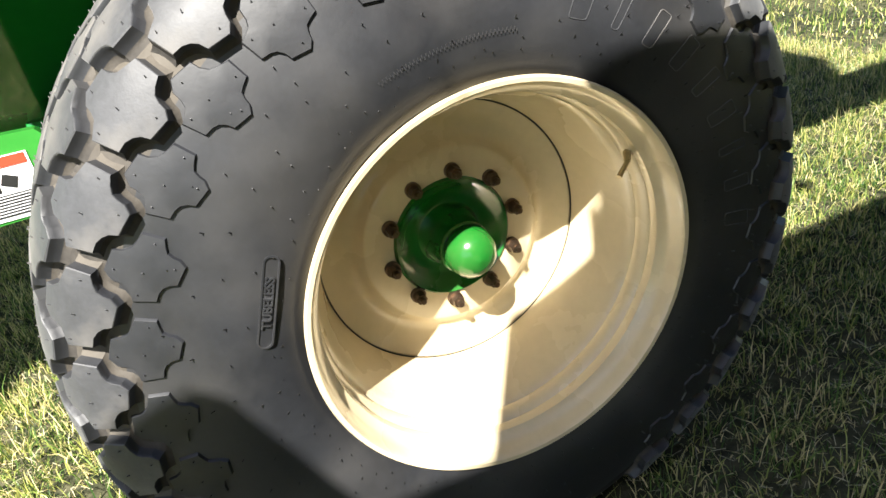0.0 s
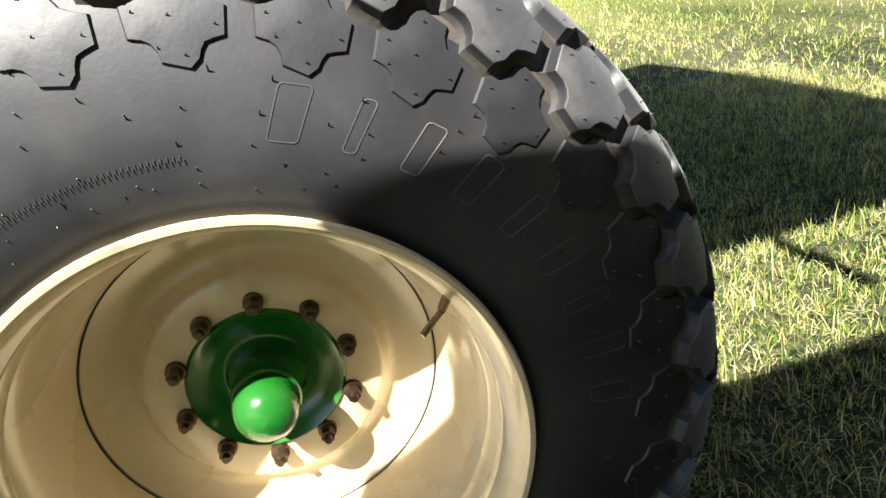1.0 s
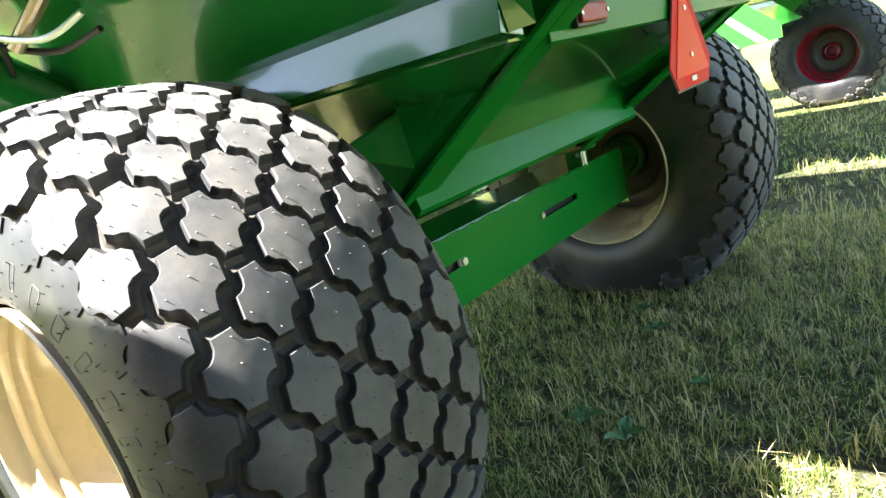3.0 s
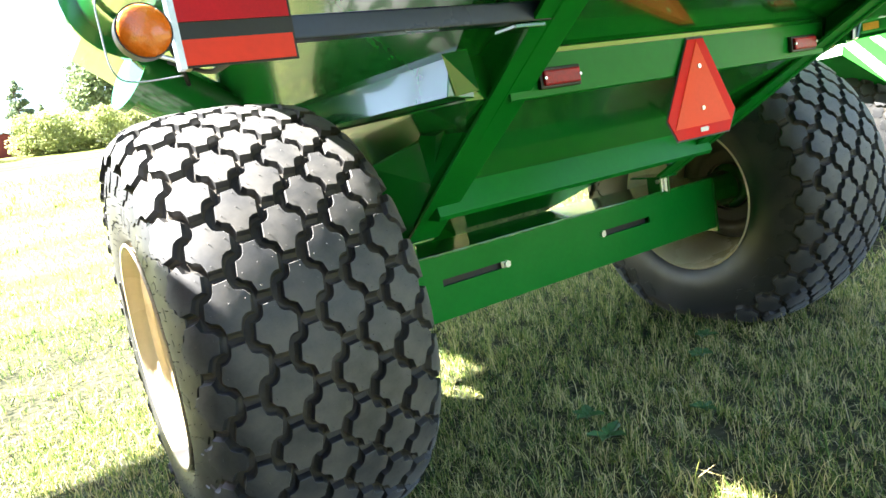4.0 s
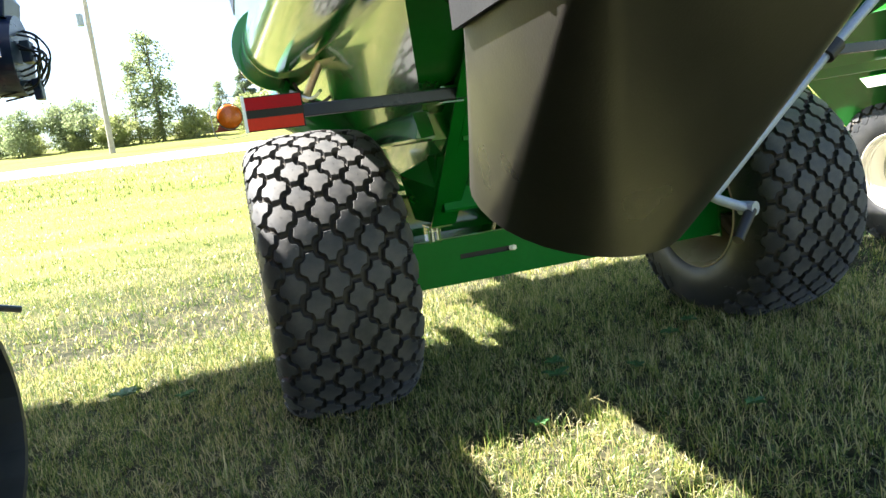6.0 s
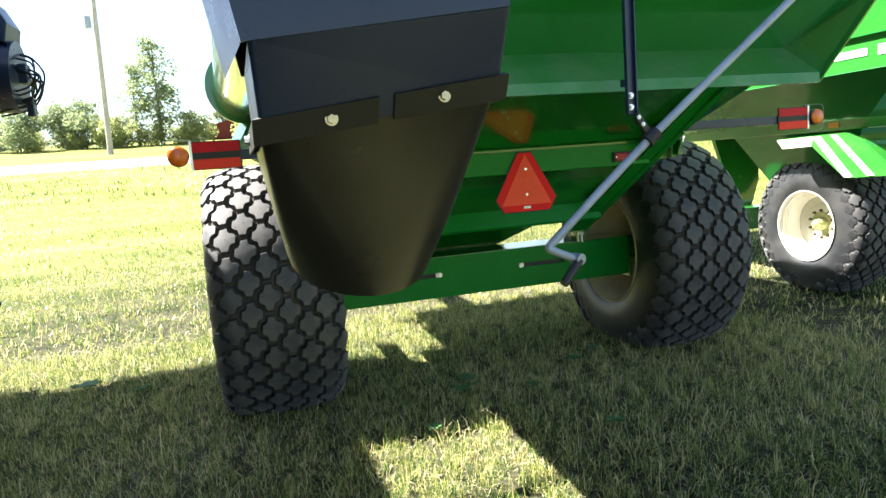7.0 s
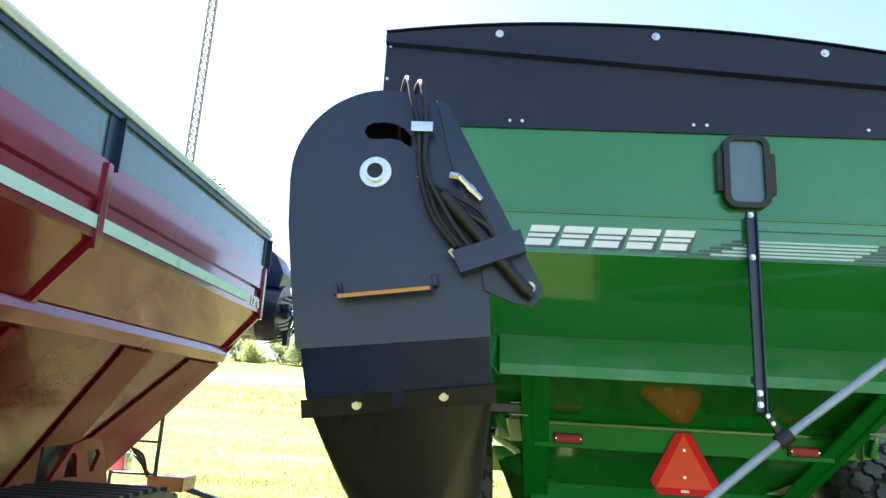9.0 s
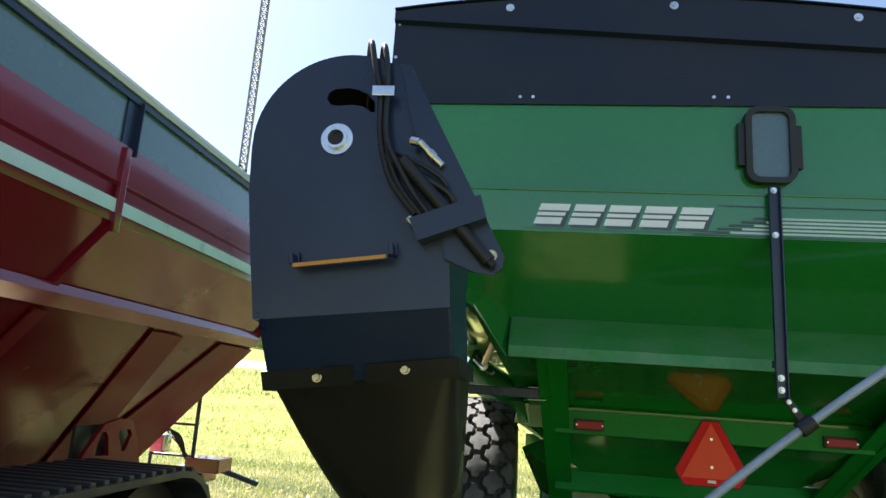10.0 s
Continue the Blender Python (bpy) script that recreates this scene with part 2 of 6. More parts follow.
def word(name, text, size, m, material, parent, label="", depth=0.0015, bold=0.0, shear=0.0):
    """Lettering as a mesh in the built-in font."""
    cu = bpy.data.curves.new(name, "FONT")
    cu.body, cu.size, cu.extrude, cu.offset, cu.shear = text, size, depth, bold, shear
    cu.align_x, cu.align_y = "CENTER", "CENTER"
    tmp = new(name, cu)
    me = bpy.data.meshes.new_from_object(tmp.evaluated_get(bpy.context.evaluated_depsgraph_get()))
    bpy.data.objects.remove(tmp)
    me.materials.clear()
    me.materials.append(material)
    ob = new(name, me)
    ob.parent = parent
    ob.matrix_basis = m
    if label:
        tagged(ob, label)
    return ob


# ---- wheels ----
KNOTS = [(0, 0.834), (0.103, 0.830), (0.207, 0.821), (0.287, 0.804), (0.346, 0.766), (0.376, 0.703), (0.396, 0.622), (0.404, 0.546), (0.398, 0.490), (0.385, 0.452), (0.372, 0.430)]


def smooth_line(pts, steps=6):
    """Points of a smooth curve through pts."""
    out, n = [], len(pts)
    for i in range(n - 1):
        p0, p1, p2, p3 = (Vector(pts[k]) for k in (max(i - 1, 0), i, i + 1, min(i + 2, n - 1)))
        for k in range(steps):
            u = k / steps
            out.append(tuple(0.5 * (2 * p1 + (p2 - p0) * u + (2 * p0 - 5 * p1 + 4 * p2 - p3) * u * u + (3 * p1 - p0 - 3 * p2 + p3) * u ** 3)))
    return out + [tuple(pts[-1])]


HALF = [(0.0, KNOTS[0][1])] + smooth_line([(-0.103, 0.830)] + KNOTS)[7:]


def tyre_point(s, lift=0.0):
    """Place (x, r) on the carcass at arc length s from the crown, lifted along the normal."""
    sign = -1 if s < 0 else 1
    left = abs(s)
    for (x0, r0), (x1, r1) in zip(HALF, HALF[1:]):
        d = math.hypot(x1 - x0, r1 - r0)
        if left <= d or (x1, r1) == HALF[-1]:
            f = left / d
            nx, nr = -(r1 - r0) / d, (x1 - x0) / d
            return sign * (x0 + (x1 - x0) * f + nx * lift), r0 + (r1 - r0) * f + nr * lift
        left -= d


LUG = [(-0.021, 0.074), (0.014, 0.078), (0.0175, 0.060), (0.022, 0.047), (0.031, 0.040), (0.046, 0.036), (0.058, 0.018), (0.050, -0.029), (0.036, -0.031), (0.024, -0.040), (0.018, -0.054), (0.012, -0.077), (-0.021, -0.076), (-0.025, -0.058), (-0.029, -0.044), (-0.038, -0.037), (-0.048, -0.033), (-0.058, -0.018), (-0.050, 0.028), (-0.038, 0.032), (-0.029, 0.041), (-0.024, 0.054)]


SHIFT = 0.015


def lug_mesh(name, s0, height, scale, material, flat):
    """A tread block bent to the tyre at arc length s0, with moulding nibs on its face."""
    bm = B()
    def at(u, v, lift):
        x, r = tyre_point(s0 + u * scale * 1.07, lift)
        return (x, r * math.sin(v * scale / 0.88), r * math.cos(v * scale / 0.88))
    def ring(k, lift):
        return [bm.verts.new(at(u * k, v * k, lift)) for u, v in LUG]
    if flat:
        rings = [ring(1.06, -0.004), ring(1.01, height * 0.6), ring(0.985, height), ring(0.5, height + 0.001)]
    else:
        rings = [ring(1.30, -0.003), ring(1.15, height * 0.10), ring(1.06, height * 0.30), ring(1.015, height * 0.70), ring(0.995, height * 0.94), ring(0.972, height), ring(0.5, height + 0.001)]
    n = len(LUG)
    for k, (a, b) in enumerate(zip(rings, rings[1:])):
        for i in range(n):
            bm.faces.new((a[i], a[(i + 1) % n], b[(i + 1) % n], b[i])).material_index = (2 if k < 2 else 1) if k < len(rings) - 3 and not flat else 0
    bm.faces.new(rings[-1])
    for u, v in ((0.0, 0.01), (0.042, 0.012), (-0.044, -0.010), (0.006, 0.062), (-0.010, -0.060)):
        p, q = at(u, v, height - 0.001), at(u + 0.002, v - 0.003, height + 0.004)
        cyl(bm, p, q, 0.0014, 0.0009, seg=4)
    bmesh.ops.recalc_face_normals(bm, faces=bm.faces)
    me = bpy.data.meshes.new(name)
    bm.to_mesh(me)
    bm.free()
    me.polygons.foreach_set("use_smooth", [True] * len(me.polygons))
    me.set_sharp_from_angle(angle=radians(30))
    me.materials.append(material)
    me.materials.append(RUBBER)
    me.materials.append(RUBBER_GROOVE)
    return me


PITCH = 29
COLUMNS = [(s, 0.031 if abs(s) < 0.3 else 0.026, 1.0, False) for s in (-0.365, -0.262, -0.157, -0.052, 0.052, 0.157, 0.262, 0.365)] + [(-0.456, 0.005, 0.96, True), (0.456, 0.005, 0.96, True)]
LUG_MESHES = [lug_mesh("tread_block", s, h, k, RUBBER if f else RUBBER_LUG, f) for s, h, k, f in COLUMNS]


def wheel(cart, place, out, rim_paint, hub_paint, phase=0.0, lugs_at=0.0, size=1.0):
    """A wheel under its cart: rim with disc, hub, nuts and valve, the tyre and its tread blocks. out: -1 where its outside faces -x."""
    bm = B()
    o = out
    K = 0.915
    def wx(x):
        """The disc sits outside the tyre's middle; the barrel runs on to the inner lip."""
        return (x + 0.016) * 0.90 + 0.075 if x > -0.03 else 0.064 + (x + 0.03) * 1.43
    barrel = [(0.338, 0.482), (0.345, 0.478), (0.343, 0.468), (0.333, 0.462), (0.312, 0.459), (0.292, 0.452), (0.276, 0.436), (0.258, 0.434), (0.246, 0.438), (0.232, 0.428), (0.212, 0.424), (0.200, 0.428), (0.186, 0.418), (0.165, 0.412), (0.12, 0.396), (0.07, 0.380), (0.03, 0.371), (0.0, 0.366), (-0.06, 0.3625), (-0.12, 0.368), (-0.18, 0.405), (-0.235, 0.430), (-0.27, 0.437), (-0.29, 0.452), (-0.333, 0.462), (-0.343, 0.472), (-0.338, 0.482)]
    revolve(bm, [(o * wx(x), 0.335 + (r - 0.366) * 0.85) for x, r in barrel], 96)
    rim = part("wheel", bm, rim_paint, cart, "cream painted steel wheel with green hub" if hub_paint == GREEN_HUB else "", smooth=True)
    rim.location = place
    rim.scale = (size, size, size)
    # dished disc
    disc = [(-0.020, 0.366), (-0.017, 0.361), (-0.022, 0.353), (-0.038, 0.328), (-0.048, 0.300), (-0.047, 0.278), (-0.038, 0.260), (-0.021, 0.249), (-0.016, 0.24), (-0.016, 0.158), (-0.030, 0.155)]
    def dx(x):
        return (x + 0.016) * K + 0.075
    bm = B()
    revolve(bm, [(o * dx(x), r * K) for x, r in disc], 96)
    part("disc", bm, rim_paint, rim, smooth=True)
    # the disc's back is dark grey-brown whatever colour the rim has
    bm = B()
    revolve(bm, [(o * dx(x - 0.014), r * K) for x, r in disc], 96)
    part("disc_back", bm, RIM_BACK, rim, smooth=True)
    bm = B()
    revolve(bm, [(o * dx(x), r * K) for x, r in [(-0.0125, 0.3660), (-0.0120, 0.3640), (-0.0130, 0.3615)]], 96)
    part("seam", bm, HOSE, rim, "dark weld seam round the disc")
    # hub
    bm = B()
    revolve(bm, [(o * dx(x), r * K) for x, r in [(-0.05, 0.168), (-0.015, 0.166), (-0.008, 0.160), (-0.013, 0.151), (-0.026, 0.138), (-0.038, 0.120), (-0.045, 0.102), (-0.042, 0.088), (-0.030, 0.078), (0.0, 0.073), (0.062, 0.070), (0.067, 0.066), (0.068, 0.0005)]], 48)
    hub = part("hub", bm, hub_paint, rim, "glossy green hub with a domed cap" if hub_paint == GREEN_HUB else "", smooth=True)
    bm = B()
    revolve(bm, [(o * dx(x), r * K) for x, r in [(0.067, 0.064), (0.095, 0.066), (0.122, 0.060), (0.142, 0.044), (0.153, 0.022), (0.156, 0.0005)]], 40)
    part("hub_cap", bm, hub_paint, rim, smooth=True)
    me = None
    for k in range(10):
        a = radians(36 * k + phase)
        if me is None:
            bm = B()
            cyl(bm, (0, 0, 0), (o * 0.011, 0, 0), 0.019, seg=20)
            cyl(bm, (o * 0.011, 0, 0), (o * 0.033, 0, 0), 0.015, 0.0145, seg=6)
            cyl(bm, (o * 0.033, 0, 0), (o * 0.046, 0, 0), 0.0087, 0.0073, seg=12)
            nut = part("wheel_nut", bm, DARK_STEEL, rim, "dark plated wheel nut on its stud")
            me = nut.data
        else:
            nut = new("wheel_nut", me)
            nut.parent = rim
        nut.matrix_basis = pose(o * 0.075, -0.1675 * math.sin(a), 0.1675 * math.cos(a), 36 * k)
    bm = B()
    va = radians(-63)
    vy, vz = 0.389 * math.sin(va), 0.389 * math.cos(va)
    cyl(bm, (o * wx(0.235), vy, vz), (o * wx(0.262), vy * 0.95, vz * 0.95), 0.009, 0.007, seg=10)
    cyl(bm, (o * wx(0.262), vy * 0.95, vz * 0.95), (o * wx(0.285), vy * 0.84, vz * 0.84), 0.0055, 0.006, seg=10)
    part("valve_stem", bm, BRASSY, rim, "brass valve stem")
    # tyre: sidewalls, and the tread's dusty base between the blocks; it stands flat on the grass
    floor_z = -place[2] / size - 0.015
    def rest(bm):
        for v in bm.verts:
            r = math.hypot(v.co.y, v.co.z)
            v.co.y += SHIFT * min(1, max(0, (r - 0.46) / 0.28))
            if v.co.z < floor_z:
                v.co.x *= 1 + 0.25 * (floor_z - v.co.z)
                v.co.z = floor_z
        return bm
    half = HALF + [(0.365, 0.424), (0.34, 0.424)]
    crown = [p for p in HALF if p[1] > 0.712]
    wall = [p for p in half if p[1] <= 0.724]
    bm = B()
    revolve(bm, wall, 128)
    revolve(bm, [(-x, r) for x, r in wall], 128)
    tyre = part("tyre", rest(bm), RUBBER, rim, "black diamond-tread flotation tyre, dusty", smooth=True)
    bm = B()
    revolve(bm, [(-x, r) for x, r in crown[::-1]] + crown[1:], 128)
    part("tread_base", rest(bm), RUBBER_GROOVE, rim, "dusty tan tread grooves", smooth=True)
    rng = random.Random(5)
    bm = B()
    for ring_r, count in ((0.471, 74), (0.488, 40), (0.525, 30), (0.567, 44), (0.608, 36), (0.644, 30)):
        for k in range(count):
            a = 2 * math.pi * (k + rng.uniform(-0.25, 0.25)) / count
            r = ring_r + rng.uniform(-0.008, 0.008)
            x = next(x for (x, q), (x1, q1) in zip(HALF[::-1], HALF[::-1][1:]) if q <= r <= q1 or q >= 0.644)
            y, z = r * math.cos(a) + SHIFT * min(1, max(0, (r - 0.46) / 0.28)), r * math.sin(a)
            t = rng.uniform(0.004, 0.014) * (2.0 if ring_r < 0.497 and k % 3 == 0 else 1.0)
            cyl(bm, (o * (x - 0.002), y, z), (o * (x + 0.006), y * (1 + t), z * (1 + t) + 0.003), 0.0015, 0.0008, seg=4)
    tagged(part("moulding_nib", bm, HOSE, rim, "fine rubber moulding nibs"), kind="stuff")
    for c in range(len(COLUMNS)):
        off = (0, 0.5, 0, 0.5, 0, 0.5, 0, 0.5, 0.5, 0)[c]
        for n in range(PITCH):
            turn = (n + off) * 360 / PITCH + lugs_at
            if 0.85 * math.cos(radians(turn)) < floor_z - 0.03:
                continue
            ob = new("tread_block", LUG_MESHES[c])
            ob.parent = rim
            ob.matrix_basis = Matrix.Translation((0, SHIFT, 0)) @ pose(0, 0, 0, turn)
    return rim


LUGS_LEFT = 3.4


# ---- ground ----
SLOPE = [(-2000, -0.03), (2, -0.03), (6, 0.0), (10, 0.10), (18, 0.45), (28, 1.15), (36, 2.0), (41, 2.70), (46, 3.25), (60, 4.45), (70, 5.5), (90, 7.2), (200, 12), (2000, 60)]


def ground_height(x, y):
    """The lawn is level round the carts and climbs a bank to the road and the trees beyond it."""
    for (a, h), (b, g) in zip(SLOPE, SLOPE[1:]):
        if a <= y <= b:
            return h + (g - h) * (y - a) / (b - a)


def lawn_material(name, colours, leaf, through_light=0.35):
    """Grass: green and straw, blade by blade, or in patches on the soil sheet."""
    m = bpy.data.materials.new(name)
    m.use_nodes = True
    t = m.node_tree
    b = t.nodes["Principled BSDF"]
    geo, co = t.nodes.new("ShaderNodeNewGeometry"), t.nodes.new("ShaderNodeTexCoord")
    noise_big, noise_fine = t.nodes.new("ShaderNodeTexNoise"), t.nodes.new("ShaderNodeTexNoise")
    noise_big.inputs["Scale"].default_value, noise_big.inputs["Detail"].default_value = 0.55, 6
    noise_fine.inputs["Scale"].default_value, noise_fine.inputs["Detail"].default_value = 24, 5
    stretch = t.nodes.new("ShaderNodeMapping")
    stretch.inputs["Scale"].default_value = (0.22, 1.0, 1.0)
    t.links.new(co.outputs["Object"], stretch.inputs["Vector"])
    t.links.new(stretch.outputs[0], noise_big.inputs["Vector"])
    t.links.new(co.outputs["Object"], noise_fine.inputs["Vector"])
    add = t.nodes.new("ShaderNodeMath")
    add.operation = "ADD"
    t.links.new(geo.outputs["Random Per Island"] if leaf else noise_fine.outputs[0], add.inputs[0])
    t.links.new(noise_big.outputs[0], add.inputs[1])
    ramp = t.nodes.new("ShaderNodeValToRGB")
    half = t.nodes.new("ShaderNodeMath")
    half.operation = "MULTIPLY"
    half.inputs[1].default_value = 0.5
    t.links.new(add.outputs[0], half.inputs[0])
    t.links.new(half.outputs[0], ramp.inputs[0])
    els = ramp.color_ramp.elements
    while len(els) < len(colours):
        els.new(0.5)
    for e, (p, c) in zip(els, colours):
        e.position, e.color = p, (*c, 1)
    if not leaf:
        # bare thatch shows between the blades near the carts, its near-black colour standing for shade in the gaps;
        # farther off the sheet is the mown sward itself
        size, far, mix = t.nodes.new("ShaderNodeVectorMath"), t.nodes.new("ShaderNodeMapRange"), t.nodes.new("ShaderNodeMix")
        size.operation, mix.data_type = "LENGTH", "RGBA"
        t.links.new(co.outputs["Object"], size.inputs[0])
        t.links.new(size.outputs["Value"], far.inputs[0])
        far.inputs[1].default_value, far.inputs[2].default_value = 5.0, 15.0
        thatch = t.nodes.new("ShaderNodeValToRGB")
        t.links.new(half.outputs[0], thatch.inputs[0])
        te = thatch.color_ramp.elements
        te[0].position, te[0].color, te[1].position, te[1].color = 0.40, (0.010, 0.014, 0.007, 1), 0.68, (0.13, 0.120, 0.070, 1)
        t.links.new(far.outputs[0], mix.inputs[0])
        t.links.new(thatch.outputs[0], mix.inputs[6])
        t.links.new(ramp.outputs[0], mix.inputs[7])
        t.links.new(mix.outputs[2], b.inputs["Base Color"])
    else:
        t.links.new(ramp.outputs[0], b.inputs["Base Color"])
    b.inputs["Roughness"].default_value = 0.40 if leaf else 0.95
    b.inputs["Specular IOR Level"].default_value = 0.5 if leaf else 0.1
    if leaf:
        tr, mix = t.nodes.new("ShaderNodeBsdfTranslucent"), t.nodes.new("ShaderNodeMixShader")
        t.links.new(ramp.outputs[0], tr.inputs[0])
        mix.inputs[0].default_value = through_light
        t.links.new(b.outputs[0], mix.inputs[1])
        t.links.new(tr.outputs[0], mix.inputs[2])
        t.links.new(mix.outputs[0], t.nodes["Material Output"].inputs[0])
    else:
        bump = t.nodes.new("ShaderNodeBump")
        bump.inputs["Strength"].default_value, bump.inputs["Distance"].default_value = 0.8, 0.03
        t.links.new(noise_fine.outputs[0], bump.inputs["Height"])
        t.links.new(bump.outputs[0], b.inputs["Normal"])
    return m


GRASS_SOIL = lawn_material("lawn_thatch", [(0.31, (0.056, 0.078, 0.018)), (0.44, (0.122, 0.145, 0.032)), (0.54, (0.180, 0.185, 0.048)), (0.66, (0.275, 0.245, 0.088))], False)
BLADE = lawn_material("grass_blade", [(0.22, (0.030, 0.080, 0.018)), (0.42, (0.138, 0.228, 0.045)), (0.57, (0.430, 0.440, 0.115)), (0.71, (0.84, 0.69, 0.36))], True)
LEAF = lawn_material("tree_leaf", [(0.2, (0.15, 0.20, 0.10)), (0.5, (0.24, 0.30, 0.15)), (0.75, (0.34, 0.38, 0.20))], True, 0.6)
LEAF_PALE = lawn_material("pale_leaf", [(0.2, (0.22, 0.27, 0.10)), (0.5, (0.32, 0.36, 0.14)), (0.75, (0.40, 0.42, 0.19))], True, 0.6)
NEEDLE = lawn_material("conifer_needle", [(0.2, (0.13, 0.18, 0.11)), (0.5, (0.19, 0.25, 0.14)), (0.75, (0.25, 0.30, 0.17))], True, 0.5)
STRAW = mat("dry_straw", (0.38, 0.34, 0.21), 0.7, vary=0.1, per_island=0.35)
WEED = mat("weed_leaf", (0.075, 0.19, 0.055), 0.45, vary=0.15, scale=20, fine=90)
BARK = mat("bark", (0.14, 0.11, 0.085), 0.9, vary=0.3, scale=4, fine=30, bump=0.5, bump_scale=20)

bm = B()
ys = [-1500, -400, -150, -60, -30, -15] + list(np.arange(-10, 62, 1.0)) + [70, 90, 130, 200, 400, 900, 1900]
xs = [-1500, -400, -200, -100, -60, -40] + list(np.arange(-30, 31, 2.0)) + [40, 60, 100, 200, 400, 1500]
sheet(bm, [[(x, y, ground_height(x, y)) for x in xs] for y in ys])
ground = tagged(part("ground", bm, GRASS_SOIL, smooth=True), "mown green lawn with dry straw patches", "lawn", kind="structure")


def grass(name, x0, x1, y0, y1, count, tall, wide, seed, keep_out=None):
    """Blades of a mown lawn as one mesh: each a bent strip with a pointed tip."""
    r = np.random.RandomState(seed)
    x, y = r.uniform(x0, x1, count), r.uniform(y0, y1, count)
    # blades stand in tufts
    k = count // 3
    cx, cy = r.uniform(x0, x1, k // 14 + 1), r.uniform(y0, y1, k // 14 + 1)
    pick = r.randint(0, len(cx), k)
    x[:k], y[:k] = cx[pick] + r.normal(0, 0.022, k), cy[pick] + r.normal(0, 0.022, k)
    # thin and thick places a hand's width across
    patch = np.zeros(count)
    for k in range(9):
        way, long, ph = r.uniform(0, 2 * np.pi), wide * r.uniform(18, 75), r.uniform(0, 6.3)
        patch += np.sin((x * np.cos(way) + y * np.sin(way)) * 2 * np.pi / long + ph) / 2.2
    ok = patch > r.normal(-0.9, 0.7, count)
    x, y, patch = x[ok], y[ok], patch[ok]
    if keep_out:
        a, b, c, d = keep_out
        ok = ~((x > a) & (x < b) & (y > c) & (y < d))
        x, y, patch = x[ok], y[ok], patch[ok]
    n = len(x)
    z = np.interp(y, [p[0] for p in SLOPE], [p[1] for p in SLOPE]) - 0.004
    h = tall * r.gamma(5, 1 / 5, n) * (1 + 0.18 * patch)
    w = wide * r.uniform(0.6, 1.4, n)
    turn, lean, way = r.uniform(0, 2 * np.pi, n), np.abs(r.normal(0.75, 0.55, n)), r.uniform(0, 2 * np.pi, n)
    dx, dy = np.cos(turn) * w / 2, np.sin(turn) * w / 2
    lx, ly = np.cos(way) * np.sin(lean), np.sin(way) * np.sin(lean)
    up = np.cos(np.minimum(lean, 1.3))
    v = np.empty((n, 5, 3))
    v[:, 0] = np.stack([x - dx, y - dy, z], 1)
    v[:, 1] = np.stack([x + dx, y + dy, z], 1)
    mx, my, mz = x + lx * h * 0.35, y + ly * h * 0.35, z + h * 0.6 * (0.5 + 0.5 * up)
    v[:, 2] = np.stack([mx + dx * 0.8, my + dy * 0.8, mz], 1)
    v[:, 3] = np.stack([mx - dx * 0.8, my - dy * 0.8, mz], 1)
    v[:, 4] = np.stack([x + lx * h, y + ly * h, z + h * up + 0.004], 1)
    base = np.arange(n, dtype=np.int32)[:, None] * 5
    loops = (base + np.array([0, 1, 2, 3, 3, 2, 4], dtype=np.int32)[None]).ravel()
    starts = (np.arange(n, dtype=np.int32)[:, None] * 7 + np.array([0, 4], dtype=np.int32)[None]).ravel()
    me = bpy.data.meshes.new(name)
    me.vertices.add(n * 5)
    me.vertices.foreach_set("co", v.ravel())
    me.loops.add(len(loops))
    me.loops.foreach_set("vertex_index", loops)
    me.polygons.add(2 * n)
    me.polygons.foreach_set("loop_start", starts)
    me.update(calc_edges=True)
    me.materials.append(BLADE)
    return tagged(new(name, me), "short mown grass blades, green mixed with straw", "grass", kind="stuff")


grass("grass", -4.2, 2.6, -4.0, 2.2, 280000, 0.056, 0.0040, 1)
grass("grass", -7.5, 7.5, -5.5, 9.0, 180000, 0.060, 0.0075, 2, (-4.2, 2.6, -4.0, 2.2))
grass("grass", -16, 16, -9.0, 26.0, 170000, 0.075, 0.012, 3, (-7.5, 7.5, -5.5, 9.0))
grass("grass", -40, 40, 26.0, 41.0, 60000, 0.16, 0.025, 4)


def straw(count, seed):
    """Dry clippings lying in the turf."""
    r = np.random.RandomState(seed)
    x, y = r.uniform(-4.2, 2.8, count), r.uniform(-4.0, 2.4, count)
    a, l, w = r.uniform(0, 2 * np.pi, count), r.uniform(0.006, 0.024, count), r.uniform(0.0006, 0.0013, count)
    z, tilt = r.uniform(-0.015, 0.022, count), r.normal(0, 0.25, count)
    dx, dy, px, py = np.cos(a) * l, np.sin(a) * l, -np.sin(a) * w, np.cos(a) * w
    v = np.empty((count, 4, 3))
    for k, (s, q) in enumerate(((-1, -1), (1, -1), (1, 1), (-1, 1))):
        v[:, k] = np.stack([x + s * dx + q * px, y + s * dy + q * py, z + s * l * tilt], 1)
    me = bpy.data.meshes.new("straw")
    me.vertices.add(count * 4)
    me.vertices.foreach_set("co", v.ravel())
    me.loops.add(count * 4)
    me.loops.foreach_set("vertex_index", np.arange(count * 4, dtype=np.int32))
    me.polygons.add(count)
    me.polygons.foreach_set("loop_start", np.arange(count, dtype=np.int32) * 4)
    me.update(calc_edges=True)
    me.materials.append(STRAW)
    return tagged(new("straw", me), "dry straw clippings lying in the lawn", "straw", kind="stuff")


straw(26000, 21)


